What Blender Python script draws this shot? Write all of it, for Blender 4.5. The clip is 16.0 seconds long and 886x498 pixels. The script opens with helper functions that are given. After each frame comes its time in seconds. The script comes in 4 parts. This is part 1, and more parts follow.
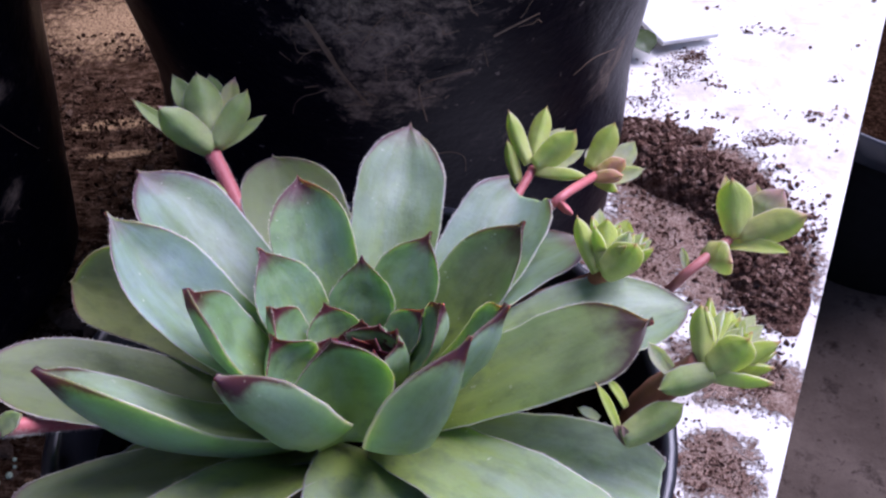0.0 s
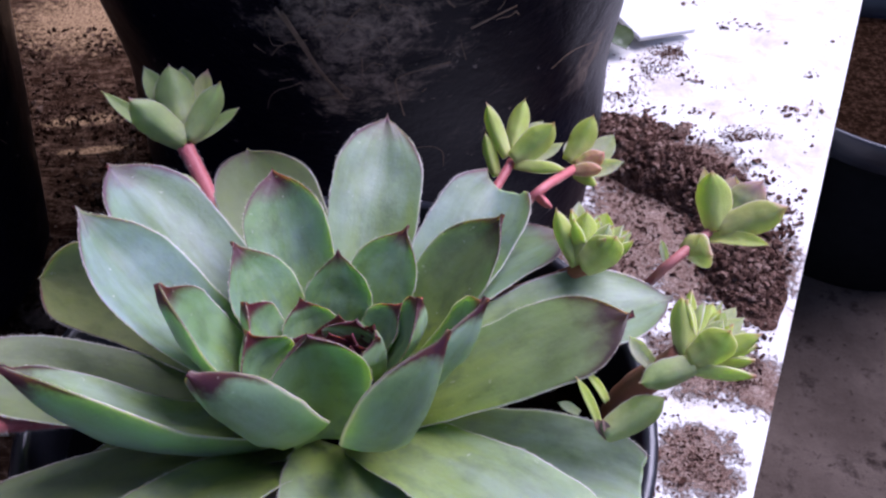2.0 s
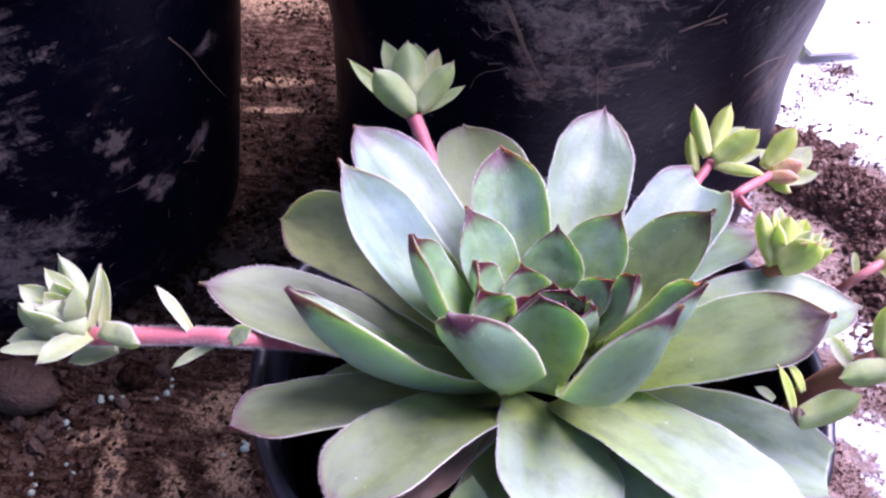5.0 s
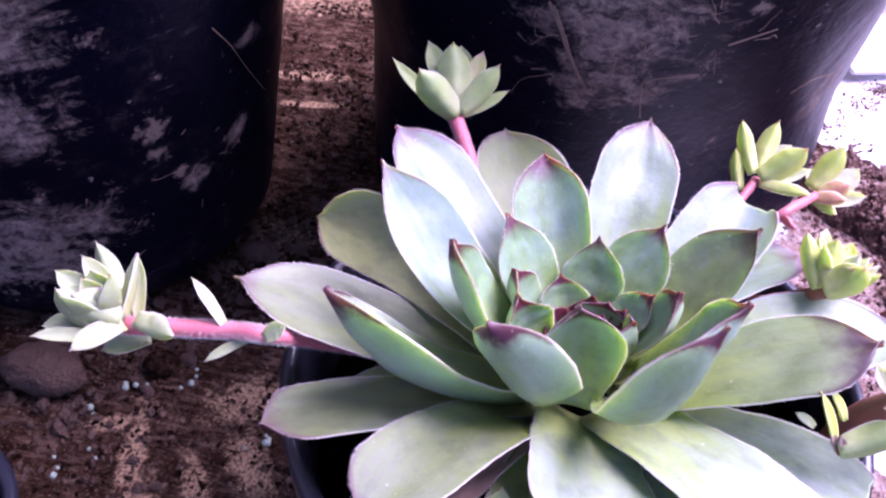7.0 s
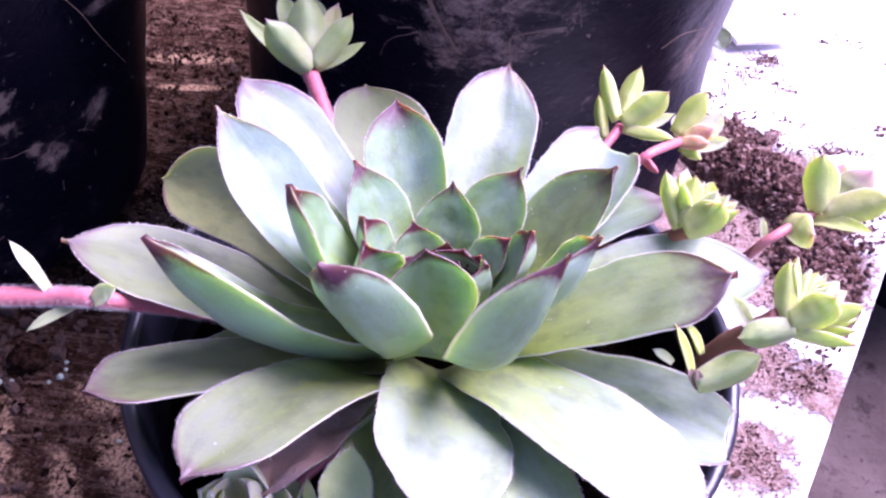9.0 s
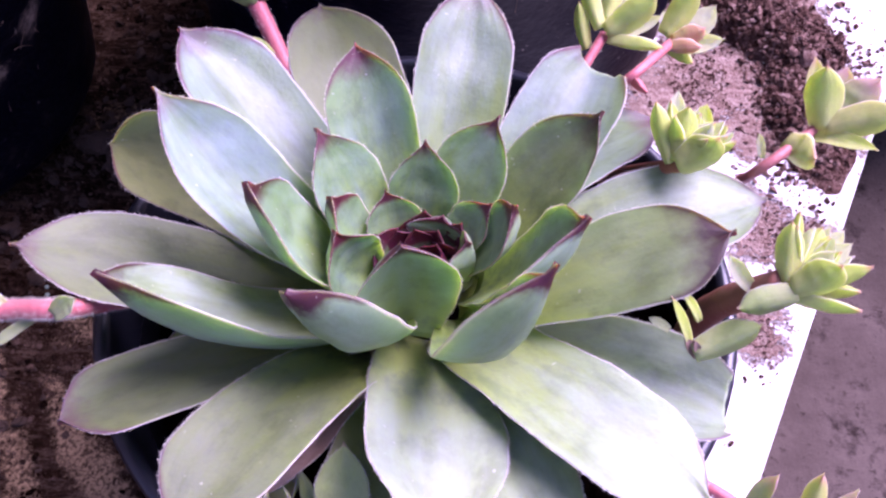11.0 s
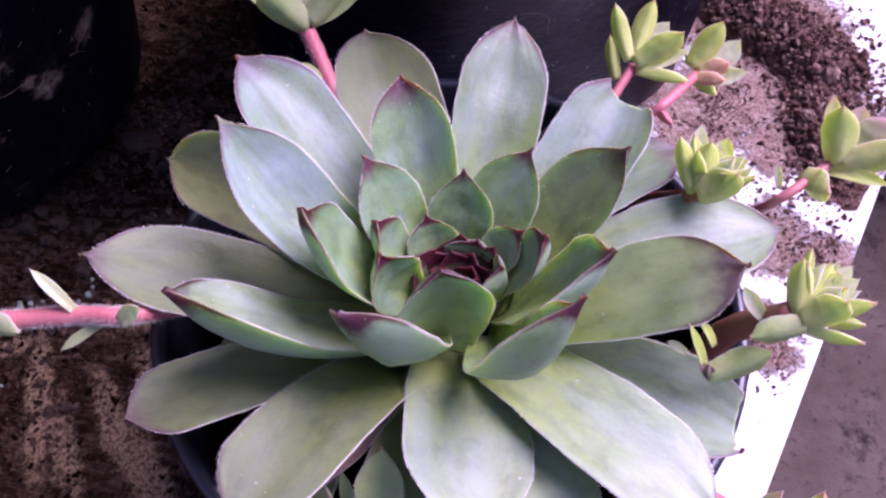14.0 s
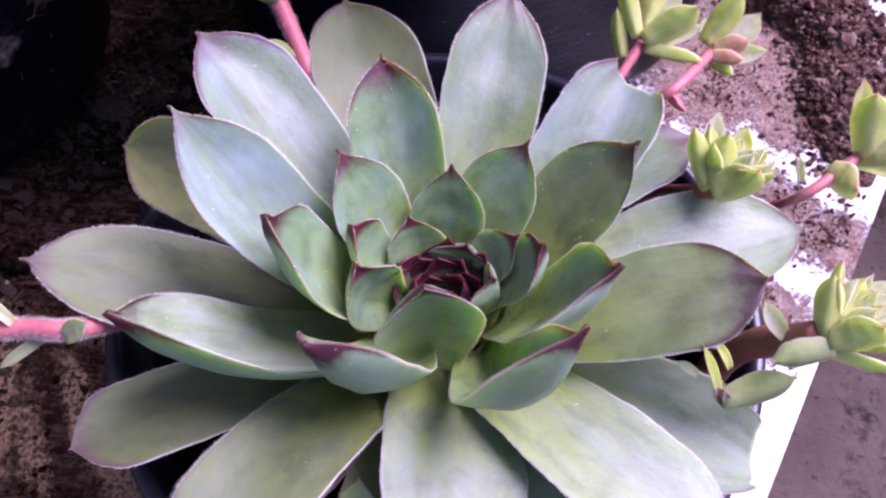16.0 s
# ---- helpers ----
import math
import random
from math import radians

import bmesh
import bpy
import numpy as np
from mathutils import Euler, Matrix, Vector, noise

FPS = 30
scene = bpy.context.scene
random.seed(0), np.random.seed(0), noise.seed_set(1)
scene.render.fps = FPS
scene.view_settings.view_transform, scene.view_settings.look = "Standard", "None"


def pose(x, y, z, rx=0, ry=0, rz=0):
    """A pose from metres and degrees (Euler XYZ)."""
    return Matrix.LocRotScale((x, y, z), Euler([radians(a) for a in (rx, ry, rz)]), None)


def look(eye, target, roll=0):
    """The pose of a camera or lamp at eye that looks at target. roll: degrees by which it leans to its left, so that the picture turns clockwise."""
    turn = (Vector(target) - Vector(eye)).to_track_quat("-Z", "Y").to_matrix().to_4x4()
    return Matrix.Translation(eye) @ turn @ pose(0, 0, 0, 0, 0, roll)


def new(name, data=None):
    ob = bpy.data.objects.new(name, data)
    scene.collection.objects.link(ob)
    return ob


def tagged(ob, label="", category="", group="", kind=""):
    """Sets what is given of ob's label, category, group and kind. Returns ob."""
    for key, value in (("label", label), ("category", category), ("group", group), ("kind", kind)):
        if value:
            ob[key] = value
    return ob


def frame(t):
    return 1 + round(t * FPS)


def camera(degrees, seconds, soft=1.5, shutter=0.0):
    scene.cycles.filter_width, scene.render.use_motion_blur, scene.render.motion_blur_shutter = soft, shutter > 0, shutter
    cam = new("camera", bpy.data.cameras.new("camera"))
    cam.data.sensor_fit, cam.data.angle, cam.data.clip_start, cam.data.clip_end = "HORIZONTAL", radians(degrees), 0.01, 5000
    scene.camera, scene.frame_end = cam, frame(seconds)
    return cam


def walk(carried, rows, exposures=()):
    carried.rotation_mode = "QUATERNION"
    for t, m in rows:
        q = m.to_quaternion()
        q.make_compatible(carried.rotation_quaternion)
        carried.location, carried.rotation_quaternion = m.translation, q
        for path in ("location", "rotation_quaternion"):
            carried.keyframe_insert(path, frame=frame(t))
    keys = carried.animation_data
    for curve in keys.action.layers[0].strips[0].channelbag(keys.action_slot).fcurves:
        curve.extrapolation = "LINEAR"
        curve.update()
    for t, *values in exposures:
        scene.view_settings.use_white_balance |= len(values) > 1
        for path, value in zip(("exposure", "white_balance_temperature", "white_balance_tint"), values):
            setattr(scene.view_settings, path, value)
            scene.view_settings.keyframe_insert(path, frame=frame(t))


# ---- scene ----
cam = camera(53.1, 16.0, soft=2.4)
PATH = [
    (0, (0.00199, 0.00086, 0.23193), (0.00079, 0.14527, 0.09356), -0.19),
    (0.5, (0.00298, 0.00092, 0.23035), (0.00410, 0.14469, 0.09132), 0.42),
    (1, (0.00263, 0.00068, 0.23069), (0.00690, 0.14499, 0.09228), 1.21),
    (1.5, (0.00183, 0.00309, 0.22905), (0.00585, 0.14686, 0.09007), 1.07),
    (2, (0.00193, 0.00202, 0.22979), (0.00579, 0.14608, 0.09110), 0.96),
    (2.5, (0.00160, 0.00195, 0.23023), (0.00506, 0.14622, 0.09176), 0.86),
    (3, (-0.00174, -0.00161, 0.23343), (-0.00306, 0.14103, 0.09324), -0.29),
    (3.5, (-0.00596, -0.00587, 0.23577), (-0.01263, 0.13579, 0.09474), -0.34),
    (4, (-0.00881, -0.01002, 0.23577), (-0.02019, 0.13152, 0.09492), 0.19),
    (4.5, (-0.01305, -0.01224, 0.23596), (-0.02864, 0.12884, 0.09507), 0.80),
    (5, (-0.01806, -0.01246, 0.23812), (-0.03710, 0.12827, 0.09729), 1.31),
    (5.2, (-0.01946, -0.01336, 0.23990), (-0.04138, 0.12567, 0.09788), 1.06),
    (7.3, (-0.02160, -0.01070, 0.23710), (-0.04515, 0.12940, 0.09625), 2.90),
    (7.5, (-0.02161, -0.01069, 0.23701), (-0.04496, 0.12947, 0.09626), 2.98),
    (8, (-0.02105, -0.01122, 0.23658), (-0.04280, 0.12907, 0.09571), 3.43),
    (8.5, (-0.01820, -0.01140, 0.23477), (-0.03645, 0.13009, 0.09460), 4.46),
    (9, (-0.00795, -0.00940, 0.22565), (-0.01491, 0.13339, 0.08578), 5.16),
    (9.2, (-0.00623, -0.00730, 0.22306), (-0.01071, 0.13350, 0.08114), 4.98),
    (11.3, (-0.01085, 0.02017, 0.23823), (-0.01110, 0.12517, 0.06802), 2.60),
    (11.5, (-0.01174, 0.02034, 0.23968), (-0.01206, 0.12423, 0.06878), 3.00),
    (12, (-0.01081, 0.01961, 0.24258), (-0.01235, 0.12425, 0.07214), 2.61),
    (12.5, (-0.01164, 0.02119, 0.24223), (-0.01441, 0.12519, 0.07142), 1.93),
    (13, (-0.01249, 0.01192, 0.25004), (-0.01659, 0.12319, 0.08390), 2.16),
    (13.5, (-0.01266, 0.01402, 0.24846), (-0.01518, 0.12368, 0.08121), 2.87),
    (14, (-0.01236, 0.01740, 0.24831), (-0.01659, 0.12296, 0.07849), 2.49),
    (14.5, (-0.01355, 0.02690, 0.24712), (-0.01629, 0.12730, 0.07416), 3.16),
    (15, (-0.01179, 0.03133, 0.24251), (-0.01419, 0.13348, 0.07058), 3.66),
    (15.5, (-0.01138, 0.03234, 0.24095), (-0.01382, 0.13681, 0.07042), 3.91),
    (16, (-0.01188, 0.03349, 0.23881), (-0.01403, 0.12953, 0.06340), 3.62),
]
# seconds, stops, kelvin, tint: the phone's own exposure drifts along the shot
EXPOSURES = [
    (0.0, 0.25, 5560, 34), (2.0, 0.25, 5560, 34), (3.5, 0.46, 5540, 36), (5.0, 1.18, 5520, 54), (7.5, 1.48, 5450, 71),
    (8.5, 1.48, 5450, 71), (9.0, 1.55, 5470, 69), (11.5, 0.90, 5680, 70), (13.0, 0.62, 5690, 69), (14.5, 0.76, 5700, 67), (16.0, 0.78, 5680, 65),
]
walk(cam, [(t, look(eye, target, roll)) for t, eye, target, roll in PATH], EXPOSURES)

# ---------------------------------------------------------------- light
SUN_DIR = Vector((0.53, 0.35, 0.78)).normalized()      # towards the light
world = bpy.data.worlds.new("sky")
scene.world = world
world.use_nodes = True
wt = world.node_tree
sky = wt.nodes.new("ShaderNodeTexSky")
sky.sky_type, sky.sun_disc = "NISHITA", False
sky.sun_elevation = math.asin(SUN_DIR.z)
sky.sun_rotation = math.atan2(SUN_DIR.x, SUN_DIR.y)
sky.air_density, sky.dust_density = 1.0, 1.5
wt.links.new(sky.outputs[0], wt.nodes["Background"].inputs[0])
wt.nodes["Background"].inputs[1].default_value = 0.098
sun = new("sun", bpy.data.lights.new("sun", "SUN"))
sun.data.energy, sun.data.angle, sun.data.color = 4.3, radians(46), (1.0, 0.98, 0.97)
sun.matrix_world = look(SUN_DIR, (0, 0, 0))

# ---------------------------------------------------------------- helpers


def link_mesh(name, bm, material, parent=None, label="", smooth=True):
    me = bpy.data.meshes.new(name)
    bm.normal_update()
    bm.to_mesh(me)
    bm.free()
    for m in material if isinstance(material, (list, tuple)) else [material]:
        me.materials.append(m)
    if smooth:
        me.polygons.foreach_set("use_smooth", [True] * len(me.polygons))
    ob = new(name, me)
    if parent:
        ob.parent = parent
    if label:
        ob["label"] = label
    return ob


def part(name, bm, material, parent, label="", smooth=True):
    return link_mesh(name, bm, material, parent, label, smooth)


def empty(name, place, label, category, group="", kind=""):
    ob = new(name)
    ob.location = place
    ob.empty_display_size = 0.01
    return tagged(ob, label, category, group, kind)


class Nodes:
    """A thin wrapper for writing node materials."""

    def __init__(self, name):
        self.mat = bpy.data.materials.new(name)
        self.mat.use_nodes = True
        self.tree = self.mat.node_tree
        self.bsdf = self.tree.nodes["Principled BSDF"]

    def n(self, kind, links=(), **values):
        node = self.tree.nodes.new("ShaderNode" + kind)
        if "operation" in values:
            node.operation = values["operation"]
        if "data_type" in values:
            node.data_type = values["data_type"]
        if "blend_type" in values:
            node.blend_type = values["blend_type"]
        if "vector_type" in values:
            node.vector_type = values["vector_type"]
        for socket, source in dict(links).items():
            self.put(node.inputs[socket], source)
        return node

    def put(self, socket, source):
        if isinstance(source, bpy.types.Node):
            source = source.outputs[0]
        if isinstance(source, bpy.types.NodeSocket):
            self.tree.links.new(source, socket)
        elif isinstance(source, tuple) and len(source) == 3 and socket.type == "RGBA":
            socket.default_value = (*source, 1)
        else:
            socket.default_value = source

    def noise(self, scale, detail=4, rough=0.55, vector=None, distortion=0.0):
        links = {"Scale": scale, "Detail": detail, "Roughness": rough, "Distortion": distortion}
        if vector is not None:
            links["Vector"] = vector
        return self.n("TexNoise", links).outputs[0]

    def ramp(self, fac, *stops):
        node = self.n("ValToRGB", {0: fac})
        while len(node.color_ramp.elements) < len(stops):
            node.color_ramp.elements.new(0.5)
        for e, (at, c) in zip(node.color_ramp.elements, stops):
            e.position, e.color = at, (*c, 1) if isinstance(c, tuple) else (c, c, c, 1)
        return node.outputs[0]

    def mix(self, fac, a, b, blend="MIX"):
        node = self.n("Mix", data_type="RGBA", blend_type=blend)
        self.put(node.inputs[0], fac)
        self.put(node.inputs[6], a)
        self.put(node.inputs[7], b)
        return node.outputs[2]

    def math(self, op, a, b=0.0, clamp=False):
        node = self.n("Math", {0: a, 1: b}, operation=op)
        node.use_clamp = clamp
        return node.outputs[0]

    def coords(self):
        return self.n("TexCoord").outputs["Object"]

    def place(self):
        return self.n("NewGeometry").outputs["Position"]

    def done(self, color, rough, bump=None, strength=0.3, distance=0.001, **more):
        self.put(self.bsdf.inputs["Base Color"], color)
        self.put(self.bsdf.inputs["Roughness"], rough)
        for key, value in more.items():
            self.put(self.bsdf.inputs[key.replace("_", " ")], value)
        if bump is not None:
            b = self.n("Bump", {"Strength": strength, "Distance": distance, "Height": bump})
            self.put(self.bsdf.inputs["Normal"], b)
        return self.mat


# ---------------------------------------------------------------- materials


def leaf_material(name, base, mid, tip, edge, tip_from, gloss, bloom=0.0, haze=(0.34, 0.42, 0.36), soft=0.08, margin=0.16, mottling=0.7):
    """A fleshy leaf: yellow-green at the foot, a waxy film in streaks and patches, a dark ragged tip and a pale margin."""
    m = Nodes(name)
    uv = m.n("SeparateXYZ", {0: m.n("UVMap").outputs[0]})
    across, along = uv.outputs[0], uv.outputs[1]
    side = m.math("ABSOLUTE", m.math("SUBTRACT", m.math("MULTIPLY", across, 2.0), 1.0))
    where = m.place()
    own = m.n("ObjectInfo").outputs["Random"]

    def skin(x, y, z, detail, rough=0.6):
        return m.noise(1.0, detail, rough, m.n("CombineXYZ", {0: m.math("MULTIPLY", across, x), 1: m.math("MULTIPLY", along, y), 2: m.math("MULTIPLY", own, z)}))

    streak = skin(4.5, 1.8, 40.0, 4)
    mottle = skin(2.6, 3.4, 90.0, 4)
    body = m.ramp(m.math("ADD", along, m.math("MULTIPLY", m.math("SUBTRACT", streak, 0.5), 0.7)), (0.20, base), (0.62, mid), (0.95, tuple(0.9 * c for c in mid)))
    body = m.mix(m.ramp(mottle, (0.48, 0.0), (0.72, 0.25)), body, base)
    body = m.mix(m.ramp(skin(4.0, 7.0, 33.0, 5, 0.65), (0.46, 0.0), (0.62, mottling)), body, tuple(0.6 * c for c in mid))
    # the waxy film: broad patches, broken by streaks along the leaf
    film = m.math("MULTIPLY", m.ramp(m.math("ADD", skin(2.2, 2.0, 57.0, 5, 0.65), m.math("MULTIPLY", m.math("SUBTRACT", streak, 0.5), 0.5)), (0.36, 0.0), (0.64, 1.0)), m.ramp(along, (0.12, 0.25), (0.55, 1.0)))
    body = m.mix(m.math("MULTIPLY", film, bloom), body, haze)
    body = m.mix(m.math("MULTIPLY", own, 0.2), body, base)
    # the dark colour creeps in from the tip and a little along both margins
    reach = m.math("ADD", along, m.math("MULTIPLY", m.math("POWER", side, 12.0), margin))
    reach = m.math("ADD", reach, m.math("MULTIPLY", m.math("SUBTRACT", m.noise(260, 4, 0.65, where), 0.5), 0.16))
    body = m.mix(m.ramp(reach, (tip_from, 0.0), (min(tip_from + soft, 1.0), 1.0)), body, tip)
    rim = m.math("MULTIPLY", m.ramp(side, (0.972, 0.0), (0.994, 1.0)), m.ramp(along, (0.05, 0.4), (0.3, 1.0), (tip_from - 0.08, 1.0), (tip_from + 0.05, 0.15)))
    body = m.mix(m.math("MULTIPLY", rim, 0.75), body, edge)
    specks = m.math("MULTIPLY", m.ramp(m.noise(900, 2, 0.5, where), (0.71, 0.0), (0.75, 1.0)), m.ramp(m.noise(60, 2, 0.5, where), (0.50, 0.0), (0.62, 0.6)))
    body = m.mix(specks, body, (0.55, 0.55, 0.48))
    relief = m.math("ADD", m.math("MULTIPLY", m.noise(1500, 3, 0.6, where), 0.25), m.math("ADD", m.math("MULTIPLY", m.noise(90, 3, 0.6, where), 1.5), m.math("MULTIPLY", streak, 0.6)))
    rough = m.math("ADD", gloss, m.math("MULTIPLY", mottle, 0.24))
    return m.done(body, rough, relief, 0.4, 0.0005, Subsurface_Weight=0.45, Subsurface_Radius=(0.0028, 0.0040, 0.0008), Subsurface_Scale=1.0, Specular_IOR_Level=0.5)


BLUE_HAZE = (0.265, 0.355, 0.335)
M_LEAF = leaf_material("glaucous_leaf", (0.220, 0.300, 0.055), (0.122, 0.192, 0.088), (0.105, 0.040, 0.055), (0.46, 0.46, 0.40), 0.87, 0.36, 0.46, BLUE_HAZE, 0.12, 0.24)
# Waxy leaf whose stronger, bluer film also paints in the sky's sheen.
M_SKY_FROST = leaf_material("frosted_sky_leaf", (0.200, 0.285, 0.070), (0.150, 0.235, 0.140), (0.125, 0.055, 0.085), (0.48, 0.46, 0.44), 0.88, 0.34, 0.66, (0.30, 0.400, 0.400), 0.12, 0.24)
M_INNER = leaf_material("young_leaf", (0.230, 0.330, 0.060), (0.122, 0.225, 0.085), (0.070, 0.011, 0.020), (0.46, 0.41, 0.36), 0.81, 0.38, 0.50, (0.24, 0.345, 0.295), 0.11)
# Waxy leaf, lightened so its colour carries the light on the front right.
M_LIT_WAX = leaf_material("lit_waxy_leaf", (0.260, 0.335, 0.075), (0.205, 0.292, 0.140), (0.150, 0.100, 0.120), (0.50, 0.48, 0.44), 0.93, 0.34, 0.55, (0.34, 0.42, 0.34))
M_DUSK = leaf_material("dark_tipped_leaf", (0.230, 0.295, 0.052), (0.130, 0.190, 0.070), (0.036, 0.014, 0.011), (0.50, 0.48, 0.42), 0.80, 0.38, 0.25, (0.25, 0.32, 0.225), 0.13, 0.20)
M_YOUNG = leaf_material("youngest_leaf", (0.180, 0.270, 0.060), (0.115, 0.210, 0.095), (0.075, 0.007, 0.018), (0.38, 0.22, 0.22), 0.76, 0.42, 0.35, (0.20, 0.29, 0.27))
M_OLIVE = leaf_material("dull_olive_leaf", (0.240, 0.275, 0.058), (0.225, 0.262, 0.085), (0.18, 0.09, 0.06), (0.40, 0.33, 0.26), 0.96, 0.45, 0.06)
M_DULL = leaf_material("dull_mauve_leaf", (0.205, 0.258, 0.052), (0.138, 0.180, 0.068), (0.115, 0.062, 0.072), (0.46, 0.43, 0.38), 0.91, 0.38, 0.35, (0.220, 0.250, 0.205), 0.14)
# Waxy underside, made paler to stand in for missing fill light.
M_BACK = leaf_material("waxy_lit_leaf_back", (0.260, 0.365, 0.085), (0.200, 0.310, 0.145), (0.060, 0.010, 0.018), (0.50, 0.46, 0.42), 0.87, 0.36, 0.55, (0.32, 0.425, 0.365), 0.06, 0.10, 0.5)
# White sheen of the long left leaf, painted as a pale film.
M_SHEEN = leaf_material("painted_sheen_leaf", (0.200, 0.265, 0.060), (0.185, 0.262, 0.130), (0.045, 0.010, 0.014), (0.50, 0.48, 0.42), 0.88, 0.32, 0.70, (0.34, 0.42, 0.36))
M_MILKY = leaf_material("milky_green_leaf", (0.270, 0.345, 0.075), (0.205, 0.285, 0.125), (0.130, 0.075, 0.090), (0.48, 0.46, 0.42), 0.93, 0.40, 0.48, (0.33, 0.40, 0.33))
M_CORE = leaf_material("heart_leaf", (0.11, 0.17, 0.05), (0.10, 0.14, 0.06), (0.060, 0.005, 0.014), (0.16, 0.05, 0.06), 0.62, 0.45, margin=0.0)
M_OFFSET = leaf_material("offset_leaf", (0.50, 0.56, 0.17), (0.43, 0.53, 0.090), (0.46, 0.19, 0.13), (0.60, 0.60, 0.36), 0.90, 0.38, 0.20, (0.52, 0.55, 0.28), 0.10, 0.02, 0.2)
M_BUD = leaf_material("muted_offset_leaf", (0.37, 0.43, 0.17), (0.275, 0.370, 0.100), (0.30, 0.16, 0.13), (0.50, 0.51, 0.36), 0.94, 0.40, 0.25, (0.34, 0.40, 0.25), 0.08, 0.05, 0.25)
# Darker copies for the left offset: its shade is put into the colour.
M_CUP = leaf_material("shaded_offset_leaf", (0.25, 0.295, 0.125), (0.235, 0.292, 0.130), (0.27, 0.18, 0.14), (0.42, 0.43, 0.32), 0.95, 0.42, 0.25, (0.28, 0.33, 0.20), 0.08, 0.05, 0.25)
M_WAXY = leaf_material("waxy_shaded_leaf", (0.30, 0.335, 0.13), (0.27, 0.32, 0.14), (0.34, 0.22, 0.21), (0.46, 0.46, 0.38), 0.94, 0.42, 0.30, (0.32, 0.36, 0.26), 0.08, 0.05, 0.25)
M_BLUSH = leaf_material("blushed_leaf", (0.48, 0.50, 0.17), (0.46, 0.475, 0.14), (0.52, 0.27, 0.20), (0.58, 0.46, 0.36), 0.80, 0.38, 0.15, (0.45, 0.48, 0.3), 0.16, 0.08, 0.25)
M_ROSY = leaf_material("rosy_leaf", (0.42, 0.46, 0.20), (0.46, 0.44, 0.25), (0.52, 0.30, 0.29), (0.58, 0.48, 0.42), 0.62, 0.38, 0.15, (0.45, 0.48, 0.3), 0.25, 0.08, 0.25)
M_SALMON = leaf_material("salmon_leaf", (0.50, 0.36, 0.19), (0.58, 0.27, 0.20), (0.58, 0.22, 0.19), (0.62, 0.42, 0.36), 0.85, 0.38, 0.0, mottling=0.25)
M_PALE = leaf_material("pale_leaf", (0.54, 0.57, 0.30), (0.54, 0.58, 0.34), (0.48, 0.36, 0.32), (0.60, 0.60, 0.48), 0.95, 0.42, 0.2, (0.5, 0.54, 0.42), 0.08, 0.05, 0.25)


def plain(name, color, other, scale, rough, bump=0.3, distance=0.0006, **more):
    m = Nodes(name)
    at = m.place()
    c = m.mix(m.noise(scale, 5, 0.65, at), color, other)
    return m.done(c, rough, m.noise(scale * 4, 4, 0.6, at), bump, distance, **more)


M_FRINGE = plain("leaf_hair", (0.62, 0.62, 0.5), (0.5, 0.42, 0.4), 400, 0.5)
M_STOLON = plain("pink_stolon", (0.52, 0.105, 0.120), (0.60, 0.21, 0.20), 300, 0.45)
M_RUNNER = plain("red_runner", (0.46, 0.125, 0.115), (0.58, 0.24, 0.21), 300, 0.45)
M_STEM = plain("brown_stem", (0.26, 0.085, 0.055), (0.36, 0.15, 0.09), 300, 0.5)
M_DRY = plain("withered_leaf", (0.26, 0.15, 0.10), (0.42, 0.28, 0.22), 220, 0.75, 0.8)


def soil_material(name, dark, light, tan):
    """Crumbly soil: every lump has its own tone, with dusty flakes among them."""
    m = Nodes(name)
    at = m.place()
    lump = m.n("NewGeometry").outputs["Random Per Island"]
    tone = m.math("ADD", m.math("MULTIPLY", m.noise(330, 6, 0.75, at), 0.75), m.math("MULTIPLY", m.math("SUBTRACT", lump, 0.5), 0.35))
    c = m.ramp(tone, (0.24, dark), (0.46, light), (0.62, tan))
    relief = m.math("ADD", m.noise(420, 6, 0.75, at), m.math("MULTIPLY", m.noise(1500, 3, 0.6, at), 0.4))
    return m.done(c, 0.95, relief, 1.0, 0.003, Specular_IOR_Level=0.0)


M_SOIL = soil_material("potting_soil", (0.090, 0.046, 0.034), (0.300, 0.178, 0.134), (0.56, 0.395, 0.315))
# Brown dirt, toned darker than the heap's soil to paint in shade.
M_DIRT = soil_material("shade_toned_dirt", (0.014, 0.0068, 0.0040), (0.100, 0.055, 0.035), (0.27, 0.175, 0.120))
# Pot soil coloured near black: the deep shade under the leaves is painted.
M_SHADE_SOIL = soil_material("shade_black_soil", (0.003, 0.002, 0.0015), (0.012, 0.0075, 0.005), (0.03, 0.02, 0.014))
M_STONE = plain("brown_stone", (0.056, 0.034, 0.023), (0.165, 0.105, 0.072), 170, 0.9, 1.0, 0.004, Specular_IOR_Level=0.1)
M_BEAD = plain("feed_bead", (0.22, 0.30, 0.19), (0.38, 0.43, 0.33), 900, 0.7)
M_CARD = plain("white_card", (0.80, 0.80, 0.79), (0.70, 0.69, 0.66), 60, 0.6)
M_GREEN = plain("broad_leaf", (0.030, 0.052, 0.012), (0.06, 0.085, 0.02), 90, 0.45)
M_RIM = plain("pot_plastic", (0.010, 0.011, 0.016), (0.022, 0.024, 0.034), 150, 0.32, 0.15, 0.0004, Specular_IOR_Level=0.6)


